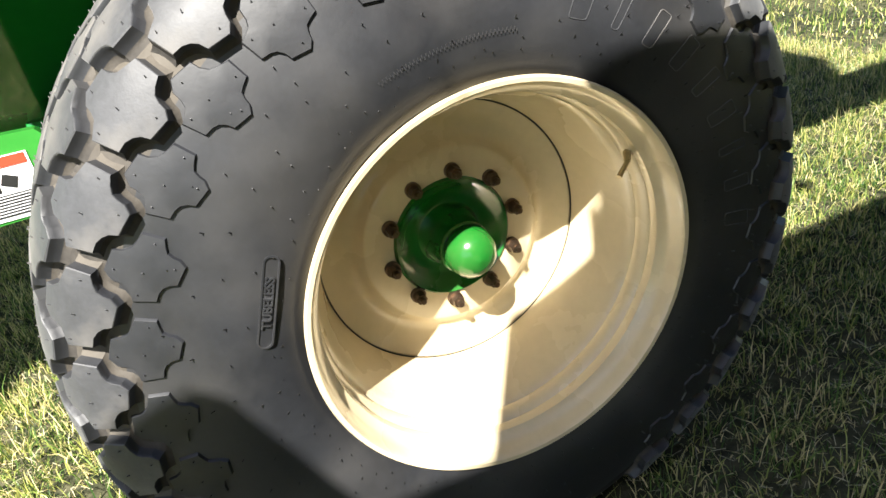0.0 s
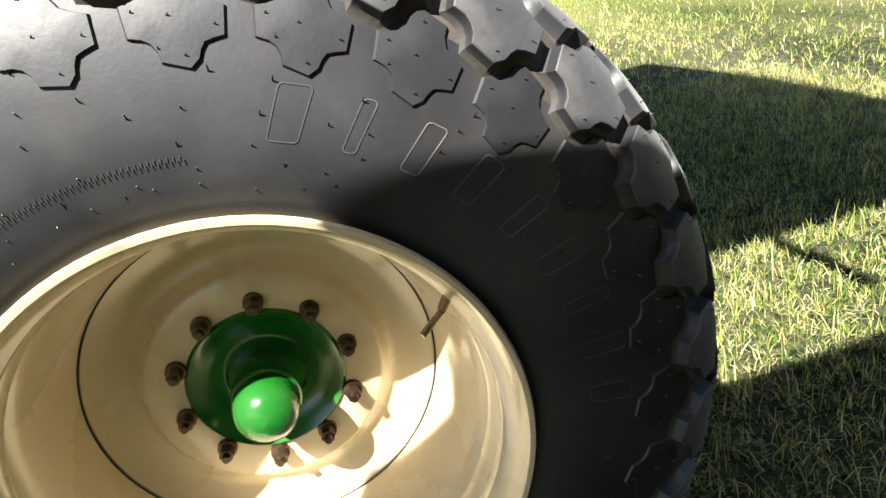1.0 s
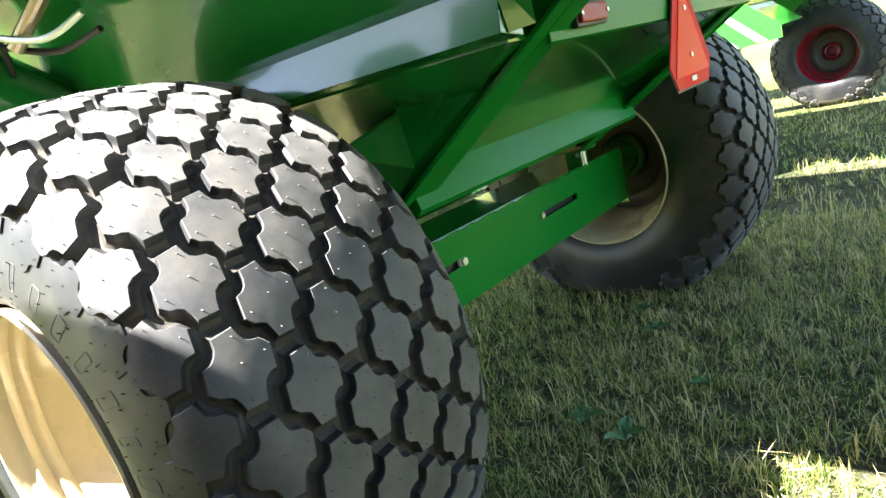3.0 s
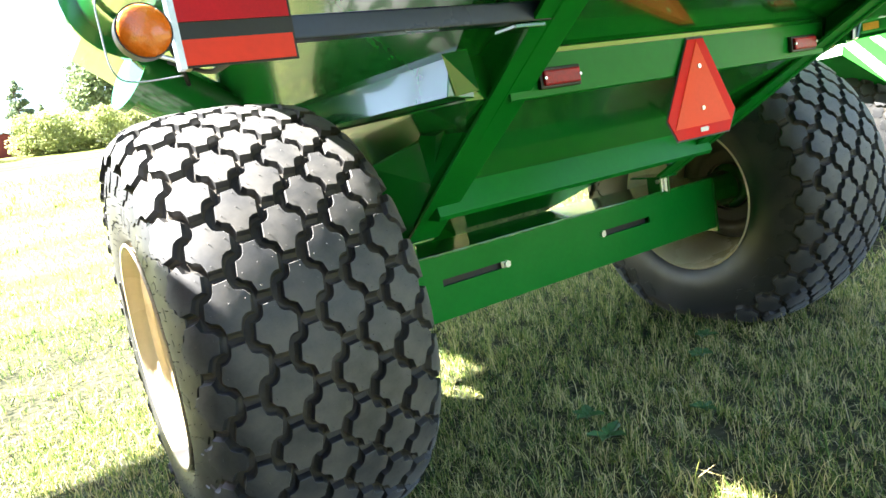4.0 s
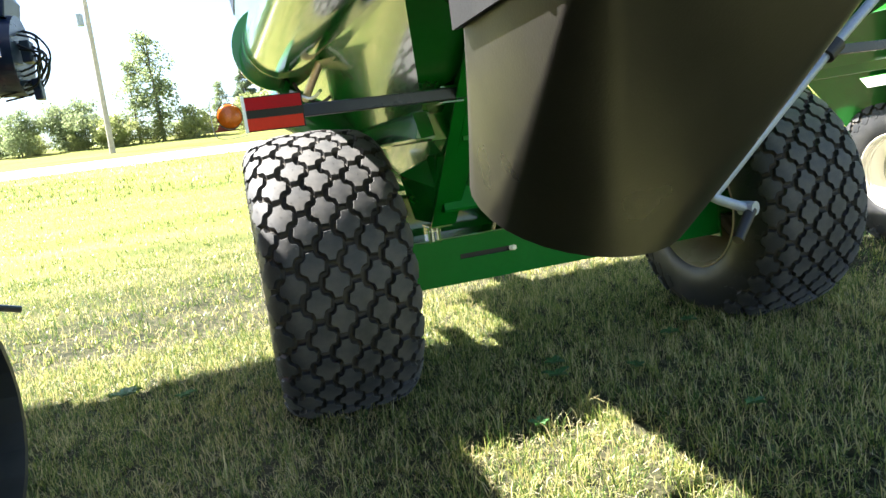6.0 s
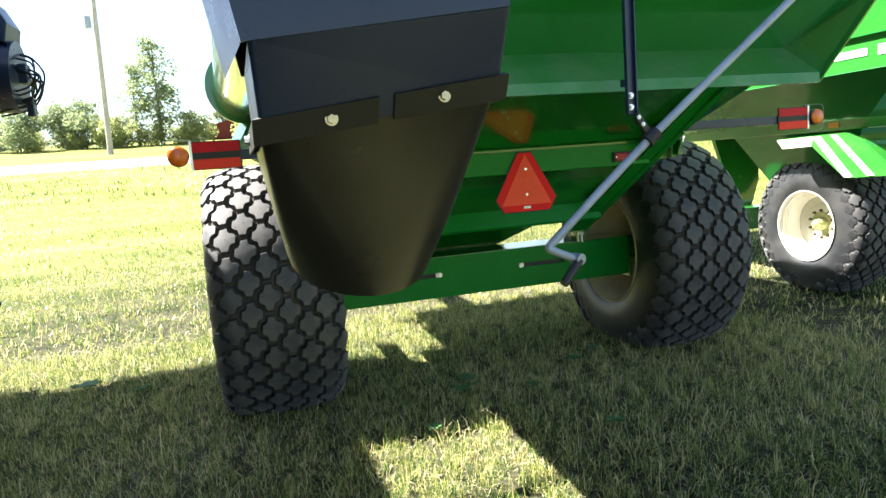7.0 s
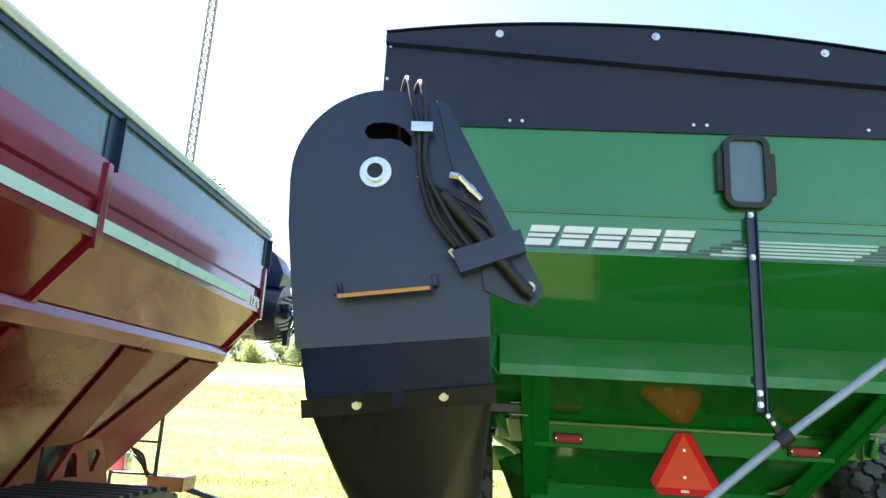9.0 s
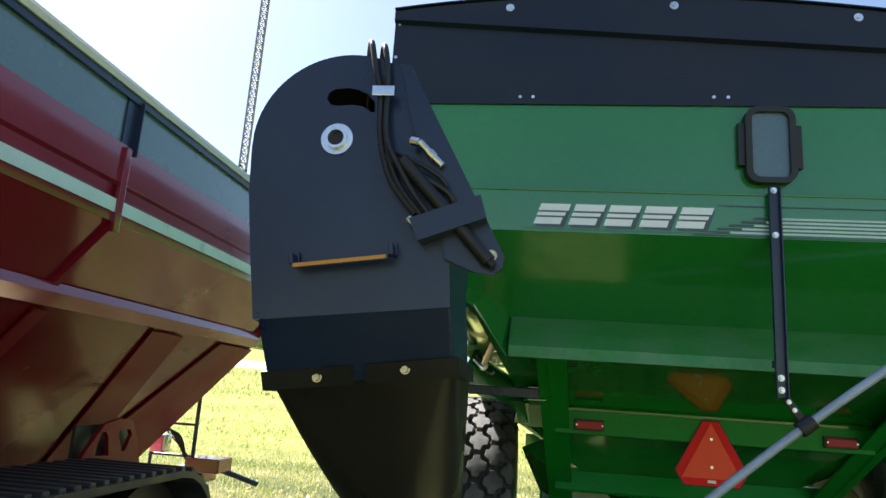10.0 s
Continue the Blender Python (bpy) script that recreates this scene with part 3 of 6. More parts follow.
def weed(x, y, leaves, size, seed):
    """A low broadleaf rosette."""
    rng = random.Random(seed)
    w = thing("weed", (x, y, -0.01), "low dark green broadleaf weed in the lawn", "weed", "weeds in the lawn")
    for k in range(leaves):
        bm = B()
        n, long = 5, size * rng.uniform(0.7, 1.2)
        a = 2 * math.pi * k / leaves + rng.uniform(-0.3, 0.3)
        rows = []
        for i in range(n + 1):
            f = i / n
            wide = 0.30 * long * math.sin(math.pi * (0.08 + 0.9 * f)) * (1.15 if i % 2 else 0.85)
            z = 0.035 + 0.45 * long * f * (1 - 0.5 * f)
            rows.append([(f * long, s * wide, z + abs(s) * 0.012) for s in (-1, 0, 1)])
        sheet(bm, rows)
        leaf = part("leaf", bm, WEED, w, smooth=True)
        leaf.rotation_euler = (0, 0, a)
    return w


for x, y, n, size, seed in ((-0.30, -0.40, 6, 0.07, 1), (-0.38, -0.60, 5, 0.08, 2), (0.05, -0.75, 5, 0.06, 3), (0.55, -0.35, 6, 0.07, 4), (-2.9, 0.85, 8, 0.10, 5), (-2.5, 0.55, 6, 0.07, 6), (-0.75, -1.15, 5, 0.06, 7), (0.8, -0.2, 5, 0.07, 8), (0.2, -1.5, 5, 0.06, 9)):
    weed(x, y, n, size, seed)

bm = B()
sheet(bm, [[(x, y, ground_height(x, y) + e) for x in (-400, -100, -40, 0, 40, 100, 400)] for y, e in ((41.0, 0.0), (41.3, 0.10), (46.0, 0.12), (46.3, 0.0))])
tagged(part("road", bm, ASPHALT), "pale country road beyond the lawn", "road", kind="structure")


# ---- the green cart ----
cart = thing("grain_cart", (0, 0, 0), "glossy green grain cart with black spout and diamond-tread tyres", "grain cart", "grain carts")
HUB_Y, HUB_Z = 0.105, 0.733
wheel(cart, (-1.500, HUB_Y, HUB_Z), -1, CREAM, GREEN_HUB, phase=8, lugs_at=LUGS_LEFT)
wheel(cart, (1.500, HUB_Y, HUB_Z), 1, CREAM, GREEN_HUB, phase=20, lugs_at=4.0)

# axle beam with its two slots cut through the rear wall
bm = B()
zs = [0.538, 0.690, 0.722, 0.832]
xs = [-1.25, -0.685, -0.325, 0.325, 0.685, 1.25]
for i in range(5):
    for k in range(3):
        if k == 1 and i in (1, 3):
            continue
        plate(bm, [(xs[i], 0.0, zs[k]), (xs[i], 0.0, zs[k + 1]), (xs[i + 1], 0.0, zs[k + 1]), (xs[i + 1], 0.0, zs[k])], -0.010)
bmesh.ops.remove_doubles(bm, verts=bm.verts, dist=0.0005)
box(bm, (0, 0.295, 0.685), (2.5, 0.012, 0.294))
box(bm, (0, 0.15, 0.544), (2.5, 0.28, 0.010))
axle = part("axle_beam", bm, GREEN_FRAME, cart, "green welded box axle beam with two adjusting slots")
bm = B()
box(bm, (0, 0.155, 0.8365), (2.5, 0.33, 0.008), bevel=0.002)
part("axle_top_plate", bm, GREEN, axle)
bm = B()
rng = random.Random(3)
x = -1.2
while x < 1.2:
    w = rng.uniform(0.04, 0.09)
    box(bm, (x + w / 2, -0.012, 0.8325), (w, 0.008, 0.007), bevel=0.002)
    x += w + rng.uniform(0.03, 0.10)
tagged(part("weld_bead", bm, GREEN, axle), kind="stuff")
for sx in (-1, 1):
    bm = B()
    box(bm, (sx * 1.255, 0.15, 0.672), (0.016, 0.34, 0.32), bevel=0.003)
    part("axle_end_plate", bm, GREEN, axle)
    bm = B()
    cyl(bm, (sx * 1.25, HUB_Y, HUB_Z), (sx * 1.50, HUB_Y, HUB_Z), 0.085, 0.11, seg=24)
    part("spindle", bm, GREEN, axle, smooth=True)
    bm = B()
    cyl(bm, (sx * 0.32, -0.001, 0.706), (sx * 0.32, -0.005, 0.706), 0.030, seg=24)
    hexbolt(bm, (sx * 0.32, -0.005, 0.706), (0, -1, 0), 0.019, 0.016)
    part("slot_bolt", bm, STEEL, axle, "bright zinc hexagon bolt")
    # black sheet behind the slot stands for the shade inside the beam
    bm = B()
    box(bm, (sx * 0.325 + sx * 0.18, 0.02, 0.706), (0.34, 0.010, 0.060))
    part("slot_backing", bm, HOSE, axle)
    bm = B()
    box(bm, (sx * 0.80, 0.03, 0.870), (0.012, 0.09, 0.105), bevel=0.002)
    mount = part("pivot_lug", bm, GREEN, axle)
    bm = B()
    box(bm, (sx * 0.87, 0.03, 0.870), (0.012, 0.09, 0.105), bevel=0.002)
    part("pivot_lug", bm, GREEN, axle)
    bm = B()
    cyl(bm, (sx * 0.815, -0.005, 0.83), (sx * 0.815, -0.005, 0.915), 0.009, seg=12)
    cyl(bm, (sx * 0.848, -0.005, 0.83), (sx * 0.848, -0.005, 0.925), 0.011, seg=14)
    cyl(bm, (sx * 0.79, 0.0, 0.895), (sx * 0.88, 0.0, 0.895), 0.012, seg=14)
    part("pivot_pin", bm, STEEL, mount, "bright zinc pivot pin")


# hopper shell: plan rectangles at rising heights
def corners(r):
    w, y, z, f = r
    return [(-w, y, z), (w, y, z), (w, f, z), (-w, f, z)]


def ring_sheet(name, lower, upper, material, label="", skip=()):
    """Four walls, 5 mm thick, between two plan rectangles given as half width, rear y, z, front y."""
    bm = B()
    a, b = [bm.verts.new(p) for p in corners(lower)], [bm.verts.new(p) for p in corners(upper)]
    for i in range(4):
        if i not in skip:
            bm.faces.new((a[i], a[(i + 1) % 4], b[(i + 1) % 4], b[i]))
    bmesh.ops.recalc_face_normals(bm, faces=bm.faces)
    bmesh.ops.solidify(bm, geom=list(bm.faces), thickness=0.005)
    return part(name, bm, material, cart, label)


BOT, RAIL_LO, RAIL_HI = (0.22, 0.45, 0.79, 1.0), (1.02, -0.885, 1.440, 2.1), (1.05, -0.90, 1.565, 2.1)
CREASE, LOGO_LO, LEDGE, TOP = (1.30, -1.75, 1.971, 2.8), (1.60, -2.095, 2.326, 3.15), (1.62, -2.10, 2.512, 3.18), (1.70, -2.062, 2.960, 3.2)
ring_sheet("hopper_bottom", BOT, RAIL_LO, GREEN, "sloping green hopper bottom")
ring_sheet("hopper_rail", RAIL_LO, RAIL_HI, GREEN)
ring_sheet("hopper_slope", RAIL_HI, CREASE, GREEN, "sloping green hopper sheet")
ring_sheet("hopper_underside", CREASE, LOGO_LO, GREEN)
ring_sheet("hopper_band", LOGO_LO, LEDGE, GREEN, "green band round the hopper with decals")
ring_sheet("hopper_side", (1.60, -2.062, 2.512, 3.15), TOP, GREEN)
bm = B()
box(bm, (0, -2.082, 2.518), (3.24, 0.05, 0.012), bevel=0.003)
part("ledge", bm, GREEN, cart)
bm = B()
box(bm, (0, 0.725, 0.785), (0.46, 0.57, 0.012))
part("hopper_floor", bm, GREEN, cart)
# box added to block the bright gap left of the hopper floor
bm = B()
box(bm, (-0.56, 0.76, 0.95), (0.72, 0.46, 0.32), bevel=0.02)
part("auger_boot", bm, GREEN, cart, "green box closing the gap beside the hopper floor")
# side rails below the slope
for sx in (-1, 1):
    bm = B()
    prism(bm, [(sx * 1.02, 1.445), (sx * 1.112, 1.458), (sx * 1.085, 1.565), (sx * 1.03, 1.575)], 1, -0.93, 2.1, bevel=0.003)
    part("side_rail", bm, GREEN, cart, "green side rail reflecting the sky")
    bm = B()
    plate(bm, [(sx * 1.085, -0.934, 1.455), (sx * 1.112, -0.934, 1.575), (sx * 1.060, -0.985, 1.575), (sx * 1.030, -0.970, 1.462)], 0.008)
    part("rail_gusset", bm, GREEN, cart)
# shelf across the rear with its gussets
bm = B()
prism(bm, [(-1.75, 1.984), (-1.985, 1.822), (-1.991, 1.772), (-1.955, 1.772), (-1.65, 1.925)], 0, -1.13, 1.13, bevel=0.004)
shelf = part("rear_shelf", bm, GREEN_SHELF, cart, "green sloping shelf across the rear")
for sx in (-1, 1):
    bm = B()
    plate(bm, [(sx * 1.132, -1.985, 1.772), (sx * 1.45, -2.08, 2.22), (sx * 1.40, -1.90, 2.21), (sx * 1.132, -1.75, 1.975), (sx * 1.132, -1.67, 1.92)], 0.008)
    part("shelf_gusset", bm, GREEN, shelf)

# decals on the band: white slanted blocks, a fan of pale stripes and a swept panel with the number
def lean(z):
    return -2.095 - 0.005 * (z - 2.326) / 0.186 - 0.0035
def slab(x0, z0, x1, z1, sh, material, name, label="", lift=0.0, parent=None):
    """A slanted bar on the rear band."""
    bm = B()
    pts = [(x0 + sh * z0, z0), (x1 + sh * z0, z0), (x1 + sh * z1, z1), (x0 + sh * z1, z1)]
    vs = [bm.verts.new((x - sh * 2.385, lean(z) - lift, z)) for x, z in pts]
    bm.faces.new(vs)
    bmesh.ops.recalc_face_normals(bm, faces=bm.faces)
    bmesh.ops.solidify(bm, geom=list(bm.faces), thickness=0.001)
    return part(name, bm, material, parent or cart, label)
decal = slab(-1.075, 2.338, -0.245, 2.468, 0.35, GREEN, "decal", "white slanted block decal on the green band")
for k in range(5):
    ax = -1.030 + k * 0.153
    slab(ax + 0.014, 2.345, ax + 0.140, 2.440, 0.35, GREY_VINYL, "decal_shadow", lift=0.0012, parent=decal)
    for z0, z1, w in ((2.358, 2.389, 0.118), (2.397, 2.413, 0.124), (2.421, 2.452, 0.132)):
        slab(ax, z0, ax + w, z1, 0.35, WHITE, "decal_bar", "white slanted bar", 0.0024, decal)
for k in range(5):
    z = 2.341 + k * 0.0165
    slab(-0.20 + 0.05 * k, z, 0.43 + 0.035 * k, z + 0.009, 0.0, SILVER_VINYL, "decal_stripe", lift=0.001, parent=decal)
    slab(0.43 + 0.035 * k, z, 0.72 - 0.045 * k, z + 0.009, 0.0, GREY_VINYL, "decal_stripe", "dark slate stripe", 0.001, decal)
    slab(-0.30 + 0.05 * k, z, -0.20 + 0.05 * k, z + 0.009, 0.0, GREY_VINYL, "decal_stripe", "dark slate stripe", 0.001, decal)
slab(-0.25, 2.462, 1.57, 2.466, 0.0, GREY_VINYL, "decal_stripe", "thin dark line", 0.001, decal)
slab(-0.35, 2.330, 0.90, 2.334, 0.0, GREY_VINYL, "decal_stripe", "thin dark line", 0.001, decal)
bm = B()
vs = [bm.verts.new((x, lean(z) - 0.001, z)) for x, z in ((0.68, 2.447), (0.79, 2.419), (0.88, 2.385), (0.94, 2.358), (0.979, 2.336), (1.05, 2.362), (1.13, 2.378), (1.22, 2.384), (1.22, 2.457))]
bm.faces.new(vs)
part("decal_panel", bm, SILVER_VINYL, decal, "pale grey decal panel")
bm = B()
vs = [bm.verts.new((x, lean(z) - 0.002, z)) for x, z in ((0.96, 2.455), (1.00, 2.410), (1.08, 2.388), (1.22, 2.396), (1.33, 2.400), (1.42, 2.388), (1.52, 2.336), (1.57, 2.336), (1.57, 2.459))]
bm.faces.new(vs)
part("decal_panel", bm, GREY_VINYL, decal, "dark slate decal panel")
word("model_number", "782", 0.118, Matrix.Translation((1.248, lean(2.380) - 0.004, 2.380)) @ Matrix.Rotation(radians(90 + 1.7), 4, "X"), WHITE, decal, "white slanted model number", 0.0008, 0.004, 0.25)

# black end cap with its arch, tarp and bolts
def arch_z(x):
    return 3.487 - (0.056 if x > -0.8 else 0.072) * (x + 0.8) ** 2
xs = list(np.linspace(-1.757, 1.757, 30))
bm = B()
prism(bm, [(-1.757, 2.946)] + [(x, arch_z(x)) for x in xs] + [(1.757, 2.946)], 1, -2.074, -2.02)
cap = part("end_cap", bm, TARP, cart, "black end cap of the roll tarp")
def fold_z(x):
    return 3.352 - 0.072 * (x + 1.518)
bm = B()
sheet(bm, [[(x, -2.076, fold_z(x) - 0.004) for x in xs], [(x, -2.104, fold_z(x) + 0.006) for x in xs], [(x, -2.100, (fold_z(x) + arch_z(x)) / 2) for x in xs], [(x, -2.104, arch_z(x) - 0.002) for x in xs], [(x, -2.055, arch_z(x) + 0.006) for x in xs]])
part("cap_flap", bm, TARP, cap, smooth=True)
bm = B()
sheet(bm, [[(x, y, arch_z(x) + 0.010) for x in xs] for y in (-2.118, 3.2)], 0.006)
part("tarp", bm, TARP, cart, "black roll tarp over the hopper")
for sx in (-1, 1):
    bm = B()
    sheet(bm, [[(sx * 1.705, y, 2.945) for y in (-2.02, 3.2)], [(sx * 1.755, y, arch_z(sx * 1.757) + 0.004) for y in (-2.02, 3.2)]], 0.006)
    part("tarp_side", bm, TARP, cart)
bm = B()
sheet(bm, [[(-1.70, 3.19, 2.945), (1.70, 3.19, 2.945)], [(-1.75, 3.19, arch_z(-1.75)), (1.75, 3.19, arch_z(1.75))]], 0.006)
part("front_cap", bm, TARP, cart)
for x in (-1.190, -0.425, 0.375, 1.17):
    bm = B()
    z = arch_z(x) - 0.046
    cyl(bm, (x, -2.102, z), (x, -2.109, z), 0.020, seg=20)
    cyl(bm, (x, -2.109, z), (x, -2.117, z), 0.009, seg=6)
    part("cap_bolt", bm, STEEL, cap, "zinc bolt with broad washer")
for x, z in ((-1.735, 3.365), (-1.740, 3.185), (-1.124, 2.980), (-1.064, 2.980), (-0.248, 2.985), (-0.186, 2.985), (0.56, 2.985)):
    bm = B()
    cyl(bm, (x, -2.074, z), (x, -2.080, z), 0.008, seg=10)
    part("rivet", bm, STEEL, cap)

# rear legs, cross bar with markers, lower tube
for sx in (-1, 1):
    bm = B()
    a, b = Vector((sx * 0.940, -1.66, 1.905)), Vector((sx * 0.785, -0.075, 0.93))
    w = Vector((0.078, 0, 0))
    if sx > 0:
        plate(bm, [a - w, a + w, b + w, b - w], 0.012)
    else:
        plate(bm, [b - w, b + w, a + w, a - w], -0.012)
    leg = part("rear_leg", bm, GREEN_FRAME, cart, "slanting green leg plate")
    bm = B()
    plate(bm, [(sx * 0.95, -1.60, 1.86), (sx * 0.80, -0.075, 0.935), (sx * 0.84, -0.06, 0.96), (sx * 0.90, -0.40, 1.19), (sx * 0.927, -0.418, 1.351), (sx * 0.93, -0.58, 1.49), (sx * 0.98, -0.85, 1.56)], 0.010)
    part("leg_web", bm, GREEN_FRAME, leg)
    bm = B()
    plate(bm, [(sx * 0.927, -0.418, 1.351), (sx * 1.06, -0.27, 1.284), (sx * 0.93, 0.03, 0.99), (sx * 0.835, -0.05, 0.955), (sx * 0.895, -0.40, 1.19)], 0.010)
    part("leg_gusset", bm, GREEN, leg)
    bm = B()
    box(bm, (sx * 0.80, 0.03, 0.925), (0.13, 0.22, 0.010), bevel=0.002)
    part("leg_foot", bm, GREEN, leg)
bm = B()
prism(bm, [(-0.899, 1.416), (-0.908, 1.421), (-0.912, 1.548), (-0.84, 1.562), (-0.84, 1.552), (-0.904, 1.540)], 0, -0.87, 0.87)
part("marker_bar", bm, GREEN_FRAME, cart, "green cross bar carrying the marker lights")
bm = B()
prism(bm, [(-0.335, 1.045), (-0.320, 1.028), (-0.20, 1.028), (-0.20, 1.170), (-0.305, 1.170)], 0, -0.84, 0.84, bevel=0.004)
part("lower_tube", bm, GREEN_FRAME, cart, "green folded cross tube")
for sx in (-1, 1):
    bm = B()
    cyl(bm, (sx * 0.78, -0.40, 1.40), (sx * 0.42, 0.0, 1.02), 0.018, seg=12)
    part("inner_brace", bm, GREEN_FRAME, cart)
for x0, x1 in ((-0.762, -0.592), (0.602, 0.780)):
    bm = B()
    box(bm, ((x0 + x1) / 2, -0.920, 1.472), (x1 - x0, 0.018, 0.064), bevel=0.004)
    lamp = part("marker_light", bm, HOSE, cart, "black-rimmed red marker light")
    bm = B()
    box(bm, ((x0 + x1) / 2, -0.932, 1.472), (x1 - x0 - 0.020, 0.016, 0.046), bevel=0.006)
    part("lens", bm, RED_LENS, lamp, "red lens")
    for e in (0.012, -0.012):
        bm = B()
        xx = x0 + 0.012 if e > 0 else x1 - 0.012
        cyl(bm, (xx, -0.936, 1.472), (xx, -0.943, 1.472), 0.005, seg=8)
        part("lamp_screw", bm, STEEL, lamp)

# slow vehicle emblem
SY = -0.922


def tri_poly(w, h, c, cz):
    """A triangle with cut corners, upright, in (x, z)."""
    return [(-c * 0.5, cz + h * 0.58), (c * 0.5, cz + h * 0.58), (w / 2, cz - h * 0.42 + c * 0.9), (w / 2 - c * 0.55, cz - h * 0.42), (-w / 2 + c * 0.55, cz - h * 0.42), (-w / 2, cz - h * 0.42 + c * 0.9)]


bm = B()
prism(bm, tri_poly(0.405, 0.365, 0.09, 1.335), 1, SY + 0.002, SY + 0.004)
smv = part("slow_vehicle_sign", bm, HOSE, cart, "red bordered orange slow vehicle triangle with black edge")
bm = B()
prism(bm, tri_poly(0.391, 0.350, 0.086, 1.3355), 1, SY - 0.001, SY + 0.002)
part("sign_border", bm, SMV_RED, smv, "dark red reflective border")
bm = B()
prism(bm, [(0, 1.530), (0.162, 1.228), (-0.162, 1.228)], 1, SY - 0.004, SY - 0.001)
part("sign_centre", bm, SMV_ORANGE, smv, "fluorescent orange triangle")
for z in (1.442, 1.290):
    bm = B()
    cyl(bm, (0, SY - 0.009, z), (0, SY - 0.004, z), 0.008, seg=12)
    part("sign_bolt", bm, STEEL, smv)
bm = B()
box(bm, (0, SY - 0.003, 1.212), (0.045, 0.002, 0.016))
part("sign_plate", bm, WHITE, smv)
bm = B()
box(bm, (0, SY + 0.025, 1.36), (0.05, 0.040, 0.28))
part("sign_bracket", bm, GREEN, smv)

# light arms with amber lamp and reflector plate
for sx in (-1, 1):
    bm = B()
    box(bm, (sx * 1.28, -1.15, 1.628), (0.76, 0.05, 0.05), bevel=0.004)
    arm = part("light_arm", bm, BLACK_PAINT, cart, "black square light arm")
    bm = B()
    box(bm, (sx * 0.985, -1.12, 1.66), (0.10, 0.09, 0.010), bevel=0.002)
    part("arm_bracket", bm, GREEN, arm)
    bm = B()
    box(bm, (sx * 0.985, -1.13, 1.594), (0.10, 0.09, 0.010), bevel=0.002)
    part("arm_bracket", bm, GREEN, arm)
    bm = B()
    box(bm, (sx * 1.745, -1.180, 1.633), (0.235, 0.006, 0.138), bevel=0.001)
    pl = part("reflector_plate", bm, HOSE, arm)
    bm = B()
    box(bm, (sx * 1.745, -1.185, 1.673), (0.222, 0.004, 0.048))
    part("red_tape", bm, RED_DECAL, pl, "red reflective tape")
    bm = B()
    box(bm, (sx * 1.745, -1.185, 1.592), (0.222, 0.004, 0.048))
    part("orange_tape", bm, ORANGE_DECAL, pl, "orange reflective tape")
    bm = B()
    cyl(bm, (sx * 1.92, -1.165, 1.635), (sx * 1.92, -1.20, 1.635), 0.050, seg=32)
    lamp = part("amber_lamp", bm, HOSE, arm, "round amber warning lamp")
    bm = B()
    ball(bm, (sx * 1.92, -1.198, 1.635), 0.048, (1, 0.35, 1), 24)
    part("lens", bm, AMBER, lamp, "amber lens", smooth=True)
    bm = B()
    box(bm, (sx * 1.862, -1.172, 1.635), (0.012, 0.03, 0.145))
    part("arm_end", bm, STEEL, arm)
    bm = B()
    sweep(bm, [(sx * 1.86, -1.16, 1.555), (sx * 1.95, -1.17, 1.550), (sx * 1.985, -1.18, 1.57), (sx * 1.99, -1.18, 1.64), (sx * 1.985, -1.18, 1.70), (sx * 1.95, -1.17, 1.715), (sx * 1.86, -1.16, 1.712)], 0.0016, 6)
    part("wire_guard", bm, GALV, arm, "bent wire guard round the lamp")

# strap, sight window, crank bar
bm = B()
box(bm, (-0.020, -2.116, 2.105), (0.046, 0.006, 0.89), bevel=0.001)
for e in (-0.021, 0.021):
    box(bm, (-0.020 + e, -2.126, 2.105), (0.005, 0.022, 0.89), bevel=0.001)
strap = part("strap", bm, BLACK_PAINT, cart, "black channel strap bolted down the rear")
for z in (2.533, 2.336, 1.739, 1.691):
    bm = B()
    hexbolt(bm, (-0.021, -2.119, z), (0, -1, 0), 0.010, 0.014)
    part("strap_bolt", bm, STEEL, strap)
bm = B()
box(bm, (-0.020, -2.095, 1.795), (0.04, 0.04, 0.03))
part("strap_spacer", bm, BLACK_PAINT, strap)


def round_rect(x0, x1, z0, z1, r, n=5):
    out = []
    for cx, cz, a in ((x1 - r, z1 - r, 0), (x0 + r, z1 - r, 90), (x0 + r, z0 + r, 180), (x1 - r, z0 + r, 270)):
        out += [(cx + r * math.cos(radians(a + 90 * k / n)), cz + r * math.sin(radians(a + 90 * k / n))) for k in range(n + 1)]
    return out


def holed_plate(bm, outline, holes, axis, a, b):
    """A plate across axis from a to b with holes cut through it."""
    loops = []
    for pts in [outline] + holes:
        vs = []
        for p in pts:
            q = list(p)
            q.insert(axis, a)
            vs.append(bm.verts.new(q))
        loops.append([bm.edges.new((vs[i], vs[(i + 1) % len(vs)])) for i in range(len(vs))])
    r = bmesh.ops.triangle_fill(bm, use_beauty=True, use_dissolve=False, edges=[e for l in loops for e in l])
    fs = [g for g in r["geom"] if isinstance(g, bmesh.types.BMFace)]
    ex = bmesh.ops.extrude_face_region(bm, geom=fs)
    d = [0, 0, 0]
    d[axis] = b - a
    bmesh.ops.translate(bm, vec=d, verts=[g for g in ex["geom"] if isinstance(g, bmesh.types.BMVert)])
    return bm


